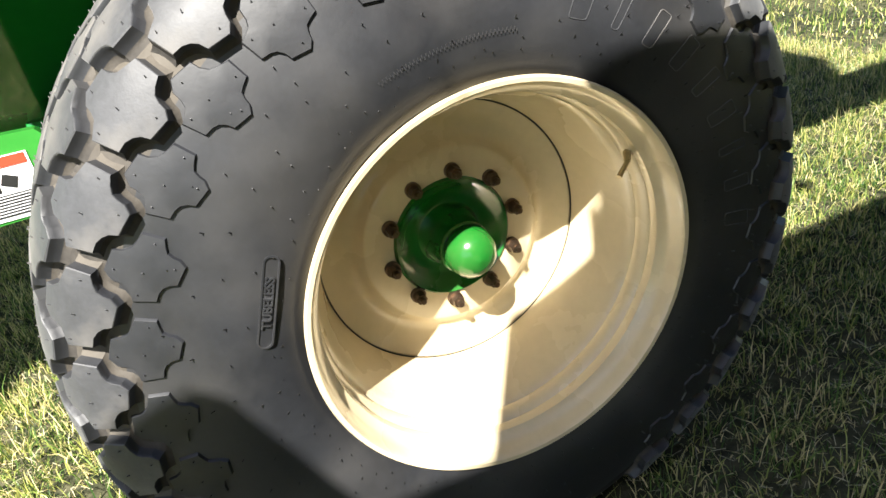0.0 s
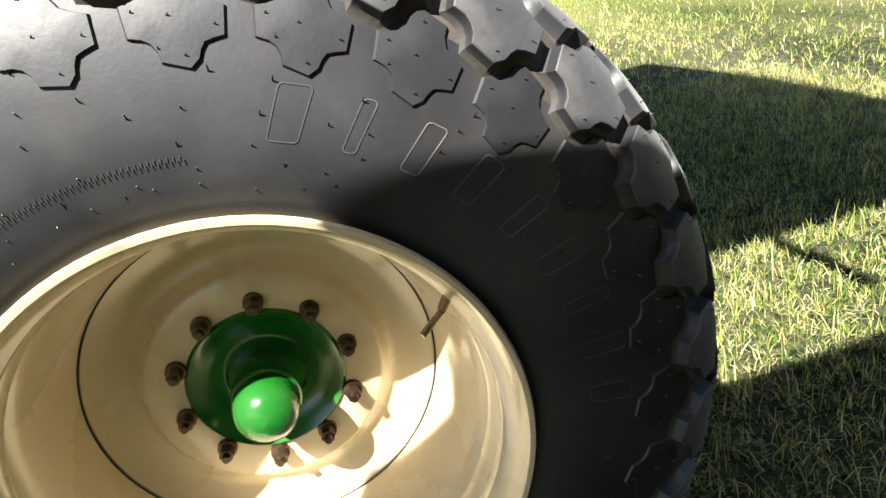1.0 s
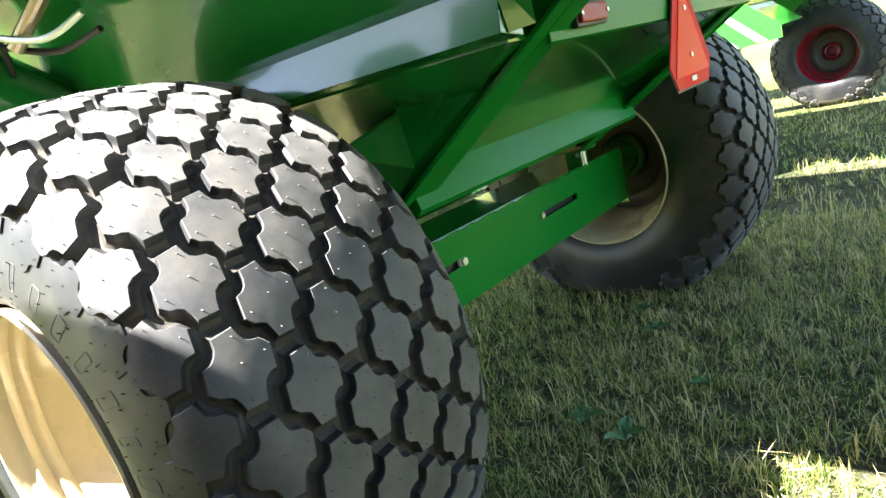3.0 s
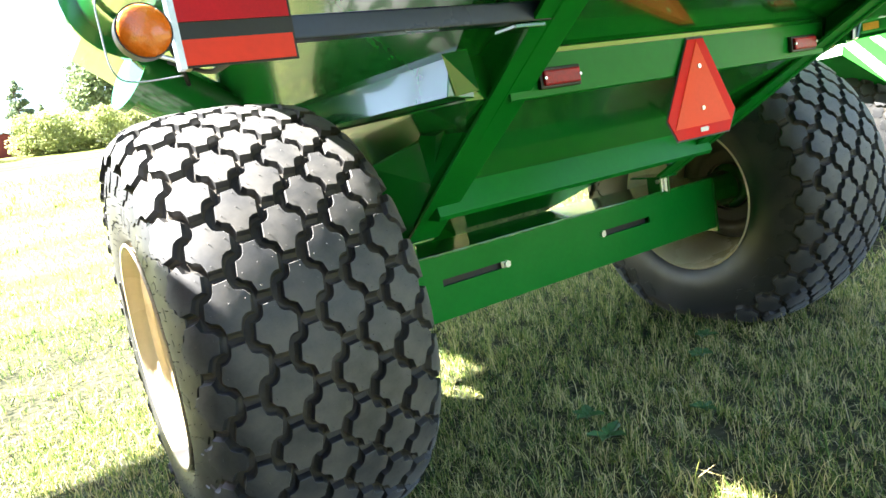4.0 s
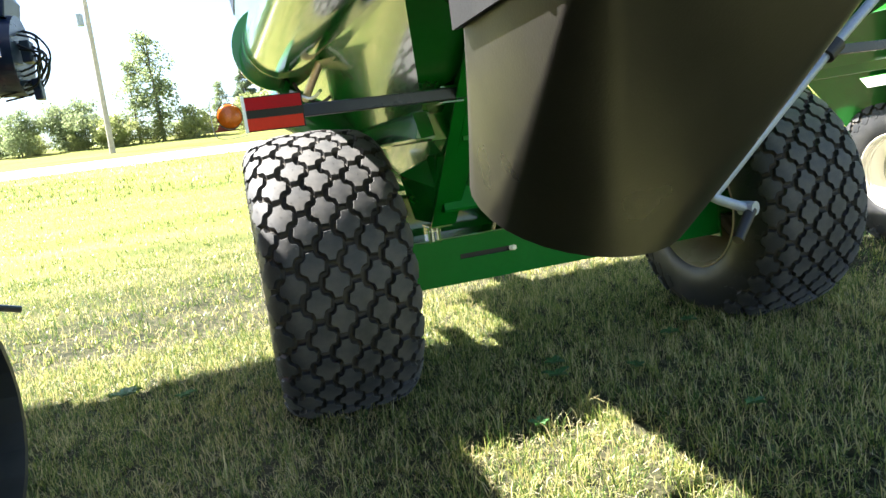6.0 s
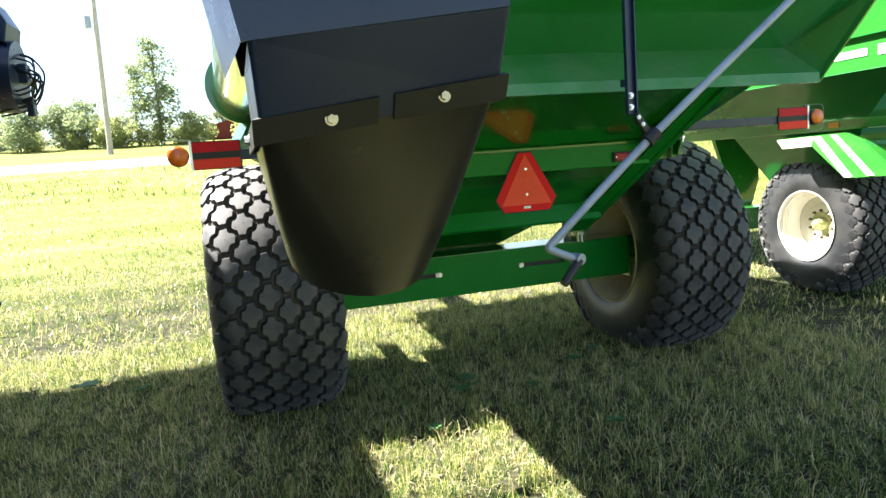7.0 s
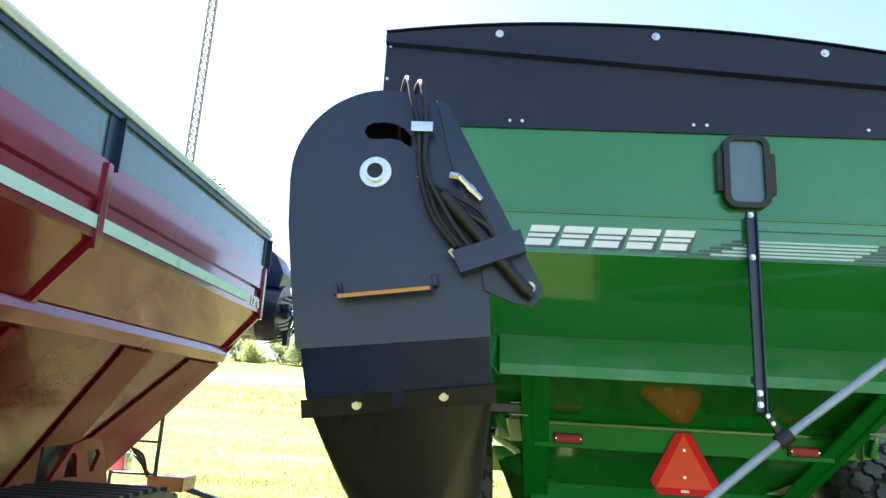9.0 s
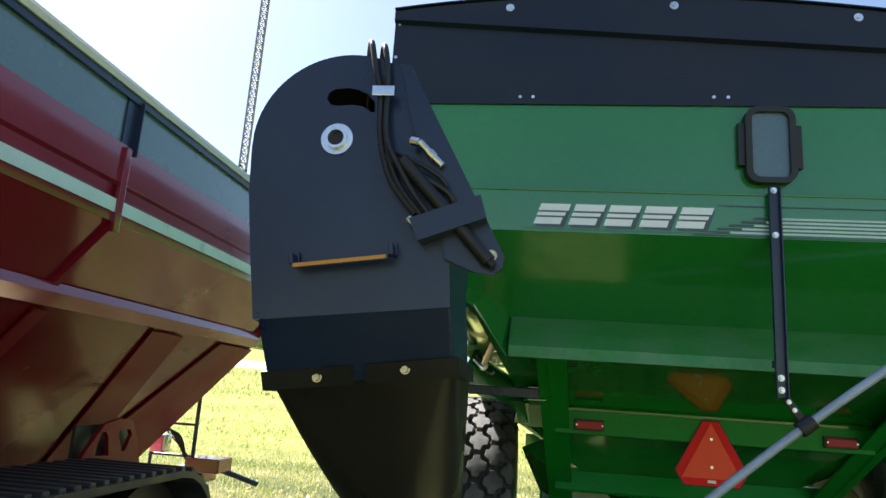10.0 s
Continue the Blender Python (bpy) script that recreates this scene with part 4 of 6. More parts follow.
bm = B()
holed_plate(bm, round_rect(-0.124, 0.088, 2.574, 2.930, 0.055), [round_rect(-0.097, 0.061, 2.600, 2.905, 0.035)], 1, -2.108, -2.058)
win = part("sight_window", bm, HOSE, cart, "rounded black-framed sight window")
bm = B()
prism(bm, round_rect(-0.098, 0.062, 2.599, 2.906, 0.035), 1, -2.090, -2.082)
part("pane", bm, SMOKE, win, "smoked pane")
for e, z0 in ((-0.137, 2.645), (0.101, 2.635)):
    bm = B()
    box(bm, (e, -2.080, z0 + 0.11), (0.030, 0.028, 0.20), bevel=0.003)
    part("window_rail", bm, HOSE, win)
bm = B()
sweep(bm, [(1.27, -2.15, 2.505), (0.80, -2.15, 2.126), (0.060, -2.15, 1.562), (-0.434, -2.15, 1.152)], 0.018, 14)
crank = part("crank_bar", bm, GALV, cart, "long grey steel crank bar", smooth=True)
bm = B()
sweep(bm, [(-0.434, -2.15, 1.152), (-0.452, -2.15, 1.134), (-0.442, -2.155, 1.120), (-0.345, -2.165, 1.076)], 0.017, 12)
cyl(bm, (-0.342, -2.14, 1.075), (-0.325, -2.19, 1.073), 0.024, seg=18)
part("crank_arm", bm, GALV, crank, smooth=True)
bm = B()
cyl(bm, (-0.330, -2.175, 1.068), (-0.425, -2.215, 0.985), 0.019, seg=16)
part("crank_handle", bm, HOSE, crank, smooth=True)
bm = B()
cyl(bm, (0.030, -2.15, 1.539), (0.080, -2.15, 1.578), 0.032, seg=20)
box(bm, (0.018, -2.145, 1.612), (0.030, 0.02, 0.11), Matrix.Rotation(radians(-35), 3, "Y"), 0.003)
part("crank_clamp", bm, HOSE, crank, "black rubber clamp holding the bar")
for x, z in ((-0.008, 1.645), (0.012, 1.615)):
    bm = B()
    hexbolt(bm, (x, -2.157, z), (0, -1, 0), 0.007, 0.008)
    part("clamp_bolt", bm, STEEL, crank)

# spout: flat hood plate with a slot and the pipe end, walls behind it, band and tapered chute
YS, YB = -3.50, -3.08
face = [(-1.632, 1.741), (-1.660, 1.90), (-1.683, 2.05), (-1.691, 2.165)]
for k in range(1, 25):
    a = radians(180 - k * 112 / 24)
    face.append((-1.455 + 0.236 * math.cos(a), 2.185 + 0.234 * math.sin(a)))
face += [(-1.310, 2.375), (-1.225, 2.235), (-1.185, 2.14), (-1.170, 2.05), (-1.178, 1.90), (-1.170, 1.793)]
slot = [(-1.512, 2.300), (-1.508, 2.316), (-1.492, 2.326), (-1.459, 2.329), (-1.432, 2.324), (-1.408, 2.313), (-1.388, 2.291), (-1.386, 2.264), (-1.398, 2.266), (-1.418, 2.280), (-1.446, 2.284), (-1.482, 2.281), (-1.500, 2.284)]
bm = B()
holed_plate(bm, face, [slot], 1, YS, YS + 0.008)
spout = part("spout_hood", bm, BLACK_PAINT, cart, "black rounded auger spout hood with hoses")
bm = B()
n = len(face)
lo, hi = [bm.verts.new((x, YS + 0.008, z)) for x, z in face], [bm.verts.new((x - 0.03 * min(1, max(0, (-1.45 - x) / 0.15)), YB, z)) for x, z in face]
for i in range(n - 1):
    bm.faces.new((lo[i], hi[i], hi[i + 1], lo[i + 1]))
part("hood_wall", bm, BLACK_PAINT, spout, smooth=True)
bm = B()
prism(bm, [(x * 0.985 - 0.021, z * 0.99 + 0.02) for x, z in face], 1, YB - 0.02, YB - 0.012)
part("hood_back", bm, HOSE, spout)
bm = B()
prism(bm, [(-1.330, 2.390), (-1.302, 2.382), (-1.269, 2.320), (-1.051, 1.912), (-1.056, 1.885), (-1.076, 1.868), (-1.120, 1.873), (-1.189, 1.901), (-1.205, 2.0), (-1.290, 2.24)], 1, YS - 0.012, YS - 0.001, bevel=0.002)
bracket = part("hinge_bracket", bm, BLACK_PAINT, spout, "black folding bracket")
bm = B()
hexbolt(bm, (-1.082, YS - 0.012, 1.913), (0, -1, 0), 0.010, 0.014)
part("bracket_bolt", bm, BRASSY, bracket)
bm = B()
prism(bm, [(-1.270, 1.984), (-1.110, 2.044), (-1.094, 1.991), (-1.246, 1.933)], 1, YS - 0.056, YS - 0.050)
plate(bm, [(-1.270, YS - 0.050, 1.984), (-1.246, YS - 0.050, 1.933), (-1.246, YS - 0.002, 1.933), (-1.270, YS - 0.002, 1.984)], 0.006)
plate(bm, [(-1.246, YS - 0.050, 1.933), (-1.094, YS - 0.050, 1.991), (-1.094, YS - 0.002, 1.991), (-1.246, YS - 0.002, 1.933)], 0.006)
part("bracket_cover", bm, BLACK_PAINT, bracket)
bm = B()
cyl(bm, (-1.30, YS - 0.035, 2.13), (-1.085, YS - 0.035, 1.895), 0.017, seg=14)
cyl(bm, (-1.145, YS - 0.035, 1.955), (-1.075, YS - 0.035, 1.885), 0.010, seg=12)
part("hydraulic_cylinder", bm, HOSE, bracket, smooth=True)
bm = B()
for r0, r1, y0, y1 in ((0.026, 0.040, YS - 0.005, YS - 0.001), (0.020, 0.027, YS - 0.016, YS - 0.001)):
    k = 28
    vs = [[bm.verts.new((-1.474 + r * math.cos(2 * math.pi * i / k), y, 2.192 + r * math.sin(2 * math.pi * i / k))) for i in range(k)] for r, y in ((r1, y1), (r1, y0), (r0, y0), (r0, y1))]
    for a, b in zip(vs, vs[1:]):
        for i in range(k):
            bm.faces.new((a[i], a[(i + 1) % k], b[(i + 1) % k], b[i]))
part("pipe_end", bm, STEEL, spout, "bright round pipe end with washer", smooth=True)
# solid black disc stands for the shade in the open pipe
bm = B()
cyl(bm, (-1.474, YS - 0.004, 2.192), (-1.474, YS - 0.001, 2.192), 0.0205, seg=20)
part("pipe_bore", bm, HOSE, spout)
bm = B()
m = Matrix.Rotation(radians(-7.9), 3, "Y")
box(bm, (-1.424, YS - 0.046, 1.880), (0.225, 0.004, 0.010), m)
box(bm, (-1.424, YS - 0.028, 1.885), (0.225, 0.036, 0.003), m)
for x, z in ((-1.540, 1.876), (-1.308, 1.908)):
    box(bm, (x, YS - 0.024, z + 0.006), (0.010, 0.046, 0.026), m, 0.002)
    box(bm, (x, YS - 0.006, z + 0.014), (0.016, 0.010, 0.030), m, 0.003)
handle = part("grab_bar", bm, BLACK_PAINT, spout, "black bar with an amber reflective strip")
bm = B()
box(bm, (-1.424, YS - 0.0495, 1.880), (0.217, 0.003, 0.009), m)
part("amber_strip", bm, YELLOW_TAPE, handle, "amber reflective strip")
# hoses over the hood
for e, r in ((0.0, 0.0072), (0.034, 0.0072)):
    bm = B()
    sweep(bm, [(-1.435 + e, YS + 0.12, 2.30), (-1.430 + e, YS + 0.06, 2.42), (-1.410 + e, YS - 0.005, 2.452 - e * 0.3), (-1.390 + e * 0.9, YS - 0.024, 2.38), (-1.370 + e * 0.5, YS - 0.024, 2.30), (-1.360 + e * 0.4, YS - 0.03, 2.19), (-1.325 + e * 0.4, YS - 0.035, 2.08), (-1.262 + e * 0.4, YS - 0.03, 2.0)], r, 10)
    part("hose", bm, HOSE, spout, "black hydraulic hose", smooth=True)
bm = B()
sweep(bm, [(-1.345, YS - 0.03, 2.14), (-1.30, YS - 0.035, 2.115), (-1.25, YS - 0.035, 2.09), (-1.19, YS - 0.03, 2.055), (-1.175, YS - 0.02, 2.03)], 0.008, 10)
part("hose", bm, HOSE, spout, "black hydraulic hose", smooth=True)
bm = B()
sweep(bm, [(-1.350, YS - 0.026, 2.235), (-1.335, YS - 0.045, 2.165), (-1.300, YS - 0.048, 2.100), (-1.265, YS - 0.044, 2.045), (-1.215, YS - 0.034, 1.985)], 0.0065, 10)
part("hose", bm, HOSE, spout, "black hydraulic hose", smooth=True)
bm = B()
sweep(bm, [(-1.320, YS - 0.024, 2.150), (-1.270, YS - 0.040, 2.125), (-1.215, YS - 0.036, 2.095), (-1.190, YS - 0.028, 2.070)], 0.0060, 10)
part("hose", bm, HOSE, spout, "black hydraulic hose", smooth=True)
bm = B()
box(bm, (-1.361, YS - 0.036, 2.305), (0.055, 0.004, 0.026), None, 0.002)
part("hose_clip", bm, STEEL, spout, "bright hose clip")
for p, q, r in (((-1.283, YS - 0.03, 2.180), (-1.262, YS - 0.035, 2.174), 0.011), ((-1.262, YS - 0.035, 2.176), (-1.238, YS - 0.033, 2.152), 0.0085), ((-1.238, YS - 0.033, 2.152), (-1.225, YS - 0.032, 2.139), 0.011), ((-1.225, YS - 0.032, 2.139), (-1.205, YS - 0.03, 2.120), 0.0085), ((-1.275, YS - 0.035, 1.99), (-1.25, YS - 0.035, 1.965), 0.009), ((-1.36, YS - 0.02, 2.18), (-1.35, YS - 0.02, 2.17), 0.012)):
    bm = B()
    cyl(bm, p, q, r, seg=8)
    part("hose_fitting", bm, STEEL, spout, "bright hose fitting")


def loft(bm, rings, cap_end=False):
    vs = [[bm.verts.new(p) for p in r] for r in rings]
    n = len(vs[0])
    for a, b in zip(vs, vs[1:]):
        for i in range(n):
            bm.faces.new((a[i], a[(i + 1) % n], b[(i + 1) % n], b[i]))
    if cap_end:
        bm.faces.new(vs[-1])
    return bm


def oblong(z, x0, x1, y0, y1, slope, r, n=4):
    """A rounded rectangle at height z, its +x side higher by slope."""
    return [(x, y, z + slope * (x - x0) / (x1 - x0)) for x, y in round_rect(x0, x1, y0, y1, r, n)]


bm = B()
loft(bm, [oblong(1.742, -1.622, -1.168, YS + 0.002, YB, 0.050, 0.008), oblong(1.585, -1.612, -1.163, -3.400, -3.02, 0.070, 0.008)])
part("spout_box", bm, BLACK_PAINT, spout)
bm = B()
def band_z(x):
    return 0.062 * (x + 1.626) / 0.477
def band_run(g):
    return [(-1.372, -3.428 + g), (-1.149, -3.428 + g), (-1.149, -3.008), (-1.626, -3.008), (-1.626, -3.428 + g), (-1.402, -3.428 + g)]
sheet(bm, [[(x, y, z + band_z(x)) for x, y in band_run(g)] for z, g in ((1.624, 0.0), (1.580, 0.026))], 0.008)
band = part("spout_band", bm, HOSE, spout, "black clamp band with an open joint")
for x, z in ((-1.489, 1.620), (-1.277, 1.652)):
    bm = B()
    hexbolt(bm, (x, -3.416, z), (0, -1, 0), 0.009, 0.010)
    part("band_bolt", bm, BRASSY, band, "yellow zinc bolt")
bm = B()
hexbolt(bm, (-1.628, -3.25, 1.60), (-1, 0, 0), 0.009, 0.010)
part("band_bolt", bm, STEEL, band)
bm = B()
def chute_ring(f, thin=0.0, up=0.0):
    """From the square mouth in the clamp band (f 0) to the round lower end (f 1)."""
    mix = lambda a, b: a + (b - a) * f
    front = mix(-3.404, -3.000)
    ring = oblong(mix(1.610, 1.225) + up, mix(-1.616, -1.550) + thin, mix(-1.157, -1.182) - thin, front + thin, mix(-3.016, -2.620) - thin, mix(0.070, -0.02), mix(0.020, 0.182) - thin, 8)
    return [(x, y, z + 0.45 * f * f * (y - front)) for x, y, z in ring]
loft(bm, [chute_ring(f) for f in (0, 0.12, 0.25, 0.4, 0.55, 0.7, 0.85, 0.96, 1.0)] + [chute_ring(1.0, 0.006), chute_ring(0.6, 0.006)])
part("chute", bm, BLACK_POLY, spout, "black flexible discharge chute", smooth=True)

spout.location = (-0.102, -0.340, 0.074)
spout.scale = (0.94, 0.94, 0.94)
# auger: upper tube folded back along the side, hinge flanges, lower tube
bm = B()
cyl(bm, (-1.45, -3.25, 2.075), (-1.53, 0.95, 2.23), 0.225, seg=48)
auger = part("auger_tube", bm, GREEN, cart, "green auger tube folded along the cart", smooth=True)
bm = B()
cyl(bm, (-1.53, 0.94, 2.23), (-1.531, 0.98, 2.23), 0.295, seg=48)
part("hinge_flange", bm, GREEN, auger, "green hinge flange", smooth=True)
bm = B()
cyl(bm, (-1.516, 0.55, 2.214), (-1.517, 0.58, 2.215), 0.243, seg=48)
part("tube_collar", bm, GREEN, auger, smooth=True)
bm = B()
cyl(bm, (-1.58, 0.93, 1.855), (-0.05, 1.28, 0.93), 0.150, seg=40)
part("lower_auger_tube", bm, GREEN, cart, "green lower auger tube", smooth=True)
bm = B()
cyl(bm, (-1.605, 0.925, 1.870), (-1.575, 0.932, 1.852), 0.180, seg=40)
part("lower_flange", bm, GREEN, cart, smooth=True)
for k, (p, q) in enumerate((((-1.50, 0.7, 1.90), (-1.36, 0.25, 1.84)), ((-1.46, 0.75, 1.88), (-1.30, 0.3, 1.80)), ((-1.48, 0.6, 1.94), (-1.35, 1.0, 1.75)))):
    bm = B()
    sweep(bm, [p, ((p[0] + q[0]) / 2 + 0.03, (p[1] + q[1]) / 2, (p[2] + q[2]) / 2 - 0.05), q], 0.011, 8)
    part("auger_hose", bm, HOSE if k else STEEL, cart)
bm = B()
cyl(bm, (-1.42, 0.62, 1.83), (-1.32, 0.32, 2.03), 0.026, seg=14)
part("fold_cylinder", bm, BRASSY, cart)
# front frame with a warning label beside the wheel
bm = B()
prism(bm, [(0.76, 0.985), (1.50, 0.965), (1.50, 1.190), (0.90, 1.163)], 0, -1.31, -1.28)
fr = part("front_bracket", bm, GREEN_PALE, cart, "bright green bracket with a warning label")
bm = B()
box(bm, (-1.312, 1.012, 1.055), (0.002, 0.16, 0.14))
lb = part("warning_label", bm, WHITE, fr, "white warning label with orange head and dark text block")
bm = B()
box(bm, (-1.3138, 1.012, 1.112), (0.0015, 0.15, 0.022))
part("label_head", bm, ORANGE_DECAL, lb)
bm = B()
box(bm, (-1.3138, 1.012, 1.018), (0.0015, 0.15, 0.048))
part("label_text_block", bm, HOSE, lb)
for k, (y, z, w, h) in enumerate(((0.985, 1.070, 0.030, 0.026), (1.020, 1.066, 0.026, 0.034), (1.052, 1.070, 0.022, 0.022))):
    bm = B()
    box(bm, (-1.3138, y, z), (0.0012, w, h), Matrix.Rotation(radians(25 - 20 * k), 3, "X"))
    part("pictogram_bar", bm, HOSE, lb)
for k in range(7):
    bm = B()
    box(bm, (-1.3150, 1.010 + 0.006 * (k % 2), 0.999 + 0.0065 * k), (0.001, 0.13 - 0.016 * (k % 2), 0.0016))
    part("text_bar", bm, WHITE, lb)
bm = B()
box(bm, (0, 2.2, 1.15), (2.1, 0.12, 0.25), bevel=0.01)
part("front_cross_member", bm, GREEN, cart)
bm = B()
box(bm, (0, 4.2, 0.75), (0.16, 4.2, 0.2), bevel=0.01)
part("drawbar", bm, GREEN, cart)

# tyre lettering: one word in its moulded surround, and raised outlined shapes
def side_x(r):
    """The outer sidewall's x at this radius."""
    return -1.500 - max(x for x, q in HALF if abs(q - r) < 0.03)


def on_tyre(angle, r, lift=0.0, spin=0.0):
    """A pose on the outer sidewall at an angle from the top towards the front, with up outwards."""
    y, z = HUB_Y + SHIFT * 0.4 + r * math.sin(angle), HUB_Z + r * math.cos(angle)
    up = Vector((0, math.sin(angle), math.cos(angle)))
    out = Vector((-1, 0, 0))
    m = Matrix((up.cross(out), up, out)).transposed().to_4x4()
    return Matrix.Translation((side_x(r) - lift, y, z)) @ m @ Matrix.Rotation(spin, 4, "Z")


bm = B()
holed_plate(bm, round_rect(-0.088, 0.088, -0.0145, 0.0145, 0.013), [round_rect(-0.085, 0.085, -0.0115, 0.0115, 0.010)], 2, -0.003, 0.0012)
fr = part("letter_frame", bm, RUBBER, cart)
fr.matrix_basis = on_tyre(radians(70.2), 0.492)
word("tyre_lettering", "TUBELESS", 0.023, on_tyre(radians(70.2), 0.492), RUBBER, cart, "raised rubber lettering", 0.002, 0.0004)


def outline(pts, angle, radius, w=0.0022):
    """A raised line, closed, along a drawn shape that lies on the bulging outer sidewall."""
    bm = B()
    n = len(pts)
    wall = sorted((q, x) for x, q in HALF if q < 0.72)
    rings = []
    for off, z in ((-0.5, -0.002), (-0.3, 0.0010), (0.3, 0.0010), (0.5, -0.002)):
        ring = []
        for i in range(n):
            p, a, b = Vector(pts[i]), Vector(pts[i - 1]), Vector(pts[(i + 1) % n])
            d, e = (p - a).normalized(), (b - p).normalized()
            m = Vector((-(d.y + e.y), d.x + e.x))
            m = m.normalized() if m.length > 0.01 else Vector((-d.y, d.x))
            q = p + m * off * w
            r, t = radius + q.y, angle - q.x / radius
            x = float(np.interp(r, [k[0] for k in wall], [k[1] for k in wall]))
            ring.append(bm.verts.new((-1.500 - x - z, HUB_Y + SHIFT * 0.4 + r * math.sin(t), HUB_Z + r * math.cos(t))))
        rings.append(ring)
    for a, b in zip(rings, rings[1:]):
        for i in range(n):
            bm.faces.new((a[i], a[(i + 1) % n], b[(i + 1) % n], b[i]))
    return bm


for k, wide in enumerate((0.020, 0.009, 0.014, 0.016, 0.012, 0.016, 0.010, 0.014, 0.016)):
    shape = round_rect(-wide, wide, -0.036, 0.036, 0.006, 4)
    fine = []
    for (x, y), (x2, y2) in zip(shape, shape[1:] + shape[:1]):
        cuts = 8 if abs(y2 - y) > 0.03 else 1
        fine += [(x + (x2 - x) * c / cuts + 0.17 * (y + (y2 - y) * c / cuts), y + (y2 - y) * c / cuts) for c in range(cuts)]
    part("raised_outline", outline(fine, radians(-20.5 - 8.9 * k), 0.570), RUBBER_LUG, cart)
# moulded hatch band beside the rim
bm = B()
for k in range(70):
    m = on_tyre(radians(-7 + 0.42 * k), 0.513 + 0.004 * (k % 2))
    box(bm, m @ Vector((0, 0, 0.0)), (0.0010, 0.0012, 0.005), Matrix.Rotation(radians(-(-7 + 0.42 * k)), 3, "X"))
tagged(part("hatch_band", bm, RUBBER, cart, "faint moulded hatch marks"), kind="stuff")


# ---- the red cart on tracks ----
red = thing("red_grain_cart", (0, 0, 0), "dark red grain cart with smoked panels on rubber tracks", "grain cart", "grain carts")
Y0, Y1 = -7.5, 0.80
XR = -3.20


def red_sheet(name, prof, y0, y1, material, label="", thick=0.006):
    """A side sheet: (x, z) points drawn along the cart, thickness inwards."""
    bm = B()
    sheet(bm, [[(x, y, z) for y in (y0, y1)] for x, z in prof], thick)
    return part(name, bm, material, red, label)


red_sheet("upper_side", [(XR, 2.765), (XR, 2.56), (XR - 0.022, 2.545), (XR - 0.022, 2.48), (XR, 2.468), (XR, 2.345)], Y0, Y1, RED_PAINT, "glossy dark red side sheet")
red_sheet("side_stripe", [(XR + 0.012, 2.464), (XR + 0.014, 2.393)], Y0, Y1 - 0.40, PALE_STRIPE, "pale grey-green stripe", 0.001)
red_sheet("side_slope", [(XR, 2.345), (XR - 0.29, 2.005)], Y0, Y1, RED_PAINT)
red_sheet("ridge_rail", [(XR - 0.27, 2.015), (XR - 0.255, 1.965), (XR - 0.285, 1.90), (XR - 0.34, 1.905)], Y0, Y1, RED_PAINT)
bm = B()
sheet(bm, [[(XR - 0.31, Y0, 1.91), (XR - 0.31, Y1, 1.91)], [(XR - 1.15, Y0, 0.95), (XR - 1.15, Y1 - 0.16, 0.95)], [(XR - 1.30, Y0, 0.78), (XR - 1.30, Y1 - 0.12, 0.78)]], 0.006)
part("lower_slope", bm, RED_SHADE, red)
# flange along the front edge and a narrow stiffener beside it, proud of the slope
out = Vector((0.752, 0, -0.658)) * 0.030
for name, (a, b, c, d) in (("slope_flange", (0.17, Y1, Y1 - 0.12, -0.32)), ("slope_stiffener", (-0.85, -0.44, -0.10, -0.51)), ("slope_stiffener", (-1.95, -1.85, -1.85, -1.95))):
    bm = B()
    plate(bm, [Vector((XR - 0.33, a, 1.89)) + out, Vector((XR - 0.33, b, 1.89)) + out, Vector((XR - 1.29, c, 0.79)) + out, Vector((XR - 1.29, d, 0.79)) + out], 0.012)
    part(name, bm, RED_MATTE, red, "dark red stiffening plate")
bm = B()
sheet(bm, [[(XR, Y1, 2.765), (XR - 3.0, Y1, 2.765)], [(XR, Y1, 2.345), (XR - 3.0, Y1, 2.345)], [(XR - 0.30, Y1, 1.91), (XR - 2.7, Y1, 1.91)], [(XR - 1.15, Y1 - 0.16, 0.95), (XR - 1.9, Y1 - 0.16, 0.95)], [(XR - 1.30, Y1 - 0.12, 0.78), (XR - 1.7, Y1 - 0.12, 0.78)]], 0.006)
part("end_sheet", bm, RED_PAINT, red)
XF = 2 * XR - 3.0
red_sheet("far_side", [(XF - x, z) for x, z in ((XR, 3.05), (XR, 2.345), (XR - 0.29, 2.005), (XR - 0.31, 1.91), (XR - 1.15, 0.95))], Y0, Y1, RED_PAINT, "glossy dark red far side sheet")
bm = B()
sheet(bm, [[(XR, Y0, 3.05), (XR - 3.0, Y0, 3.05)], [(XR, Y0, 2.345), (XR - 3.0, Y0, 2.345)], [(XR - 0.30, Y0, 1.91), (XR - 2.7, Y0, 1.91)], [(XR - 1.15, Y0 + 0.85, 0.95), (XR - 1.9, Y0 + 0.85, 0.95)]], 0.006)
part("rear_sheet", bm, RED_PAINT, red)
red_sheet("smoked_panel", [(XR - 0.012, 3.045), (XR - 0.012, 2.768)], Y0, Y1 - 0.03, SMOKE, "smoked blue-grey side panel")
bm = B()
prism(bm, [(XR - 0.04, 3.05), (XR + 0.03, 3.05), (XR + 0.03, 3.085), (XR + 0.01, 3.115), (XR - 0.04, 3.115)], 1, Y0, Y1 + 0.01, bevel=0.004)
part("top_rail", bm, mat("cream_rail", (0.55, 0.50, 0.36), 0.4, vary=0.1), red, "cream top rail")
bm = B()
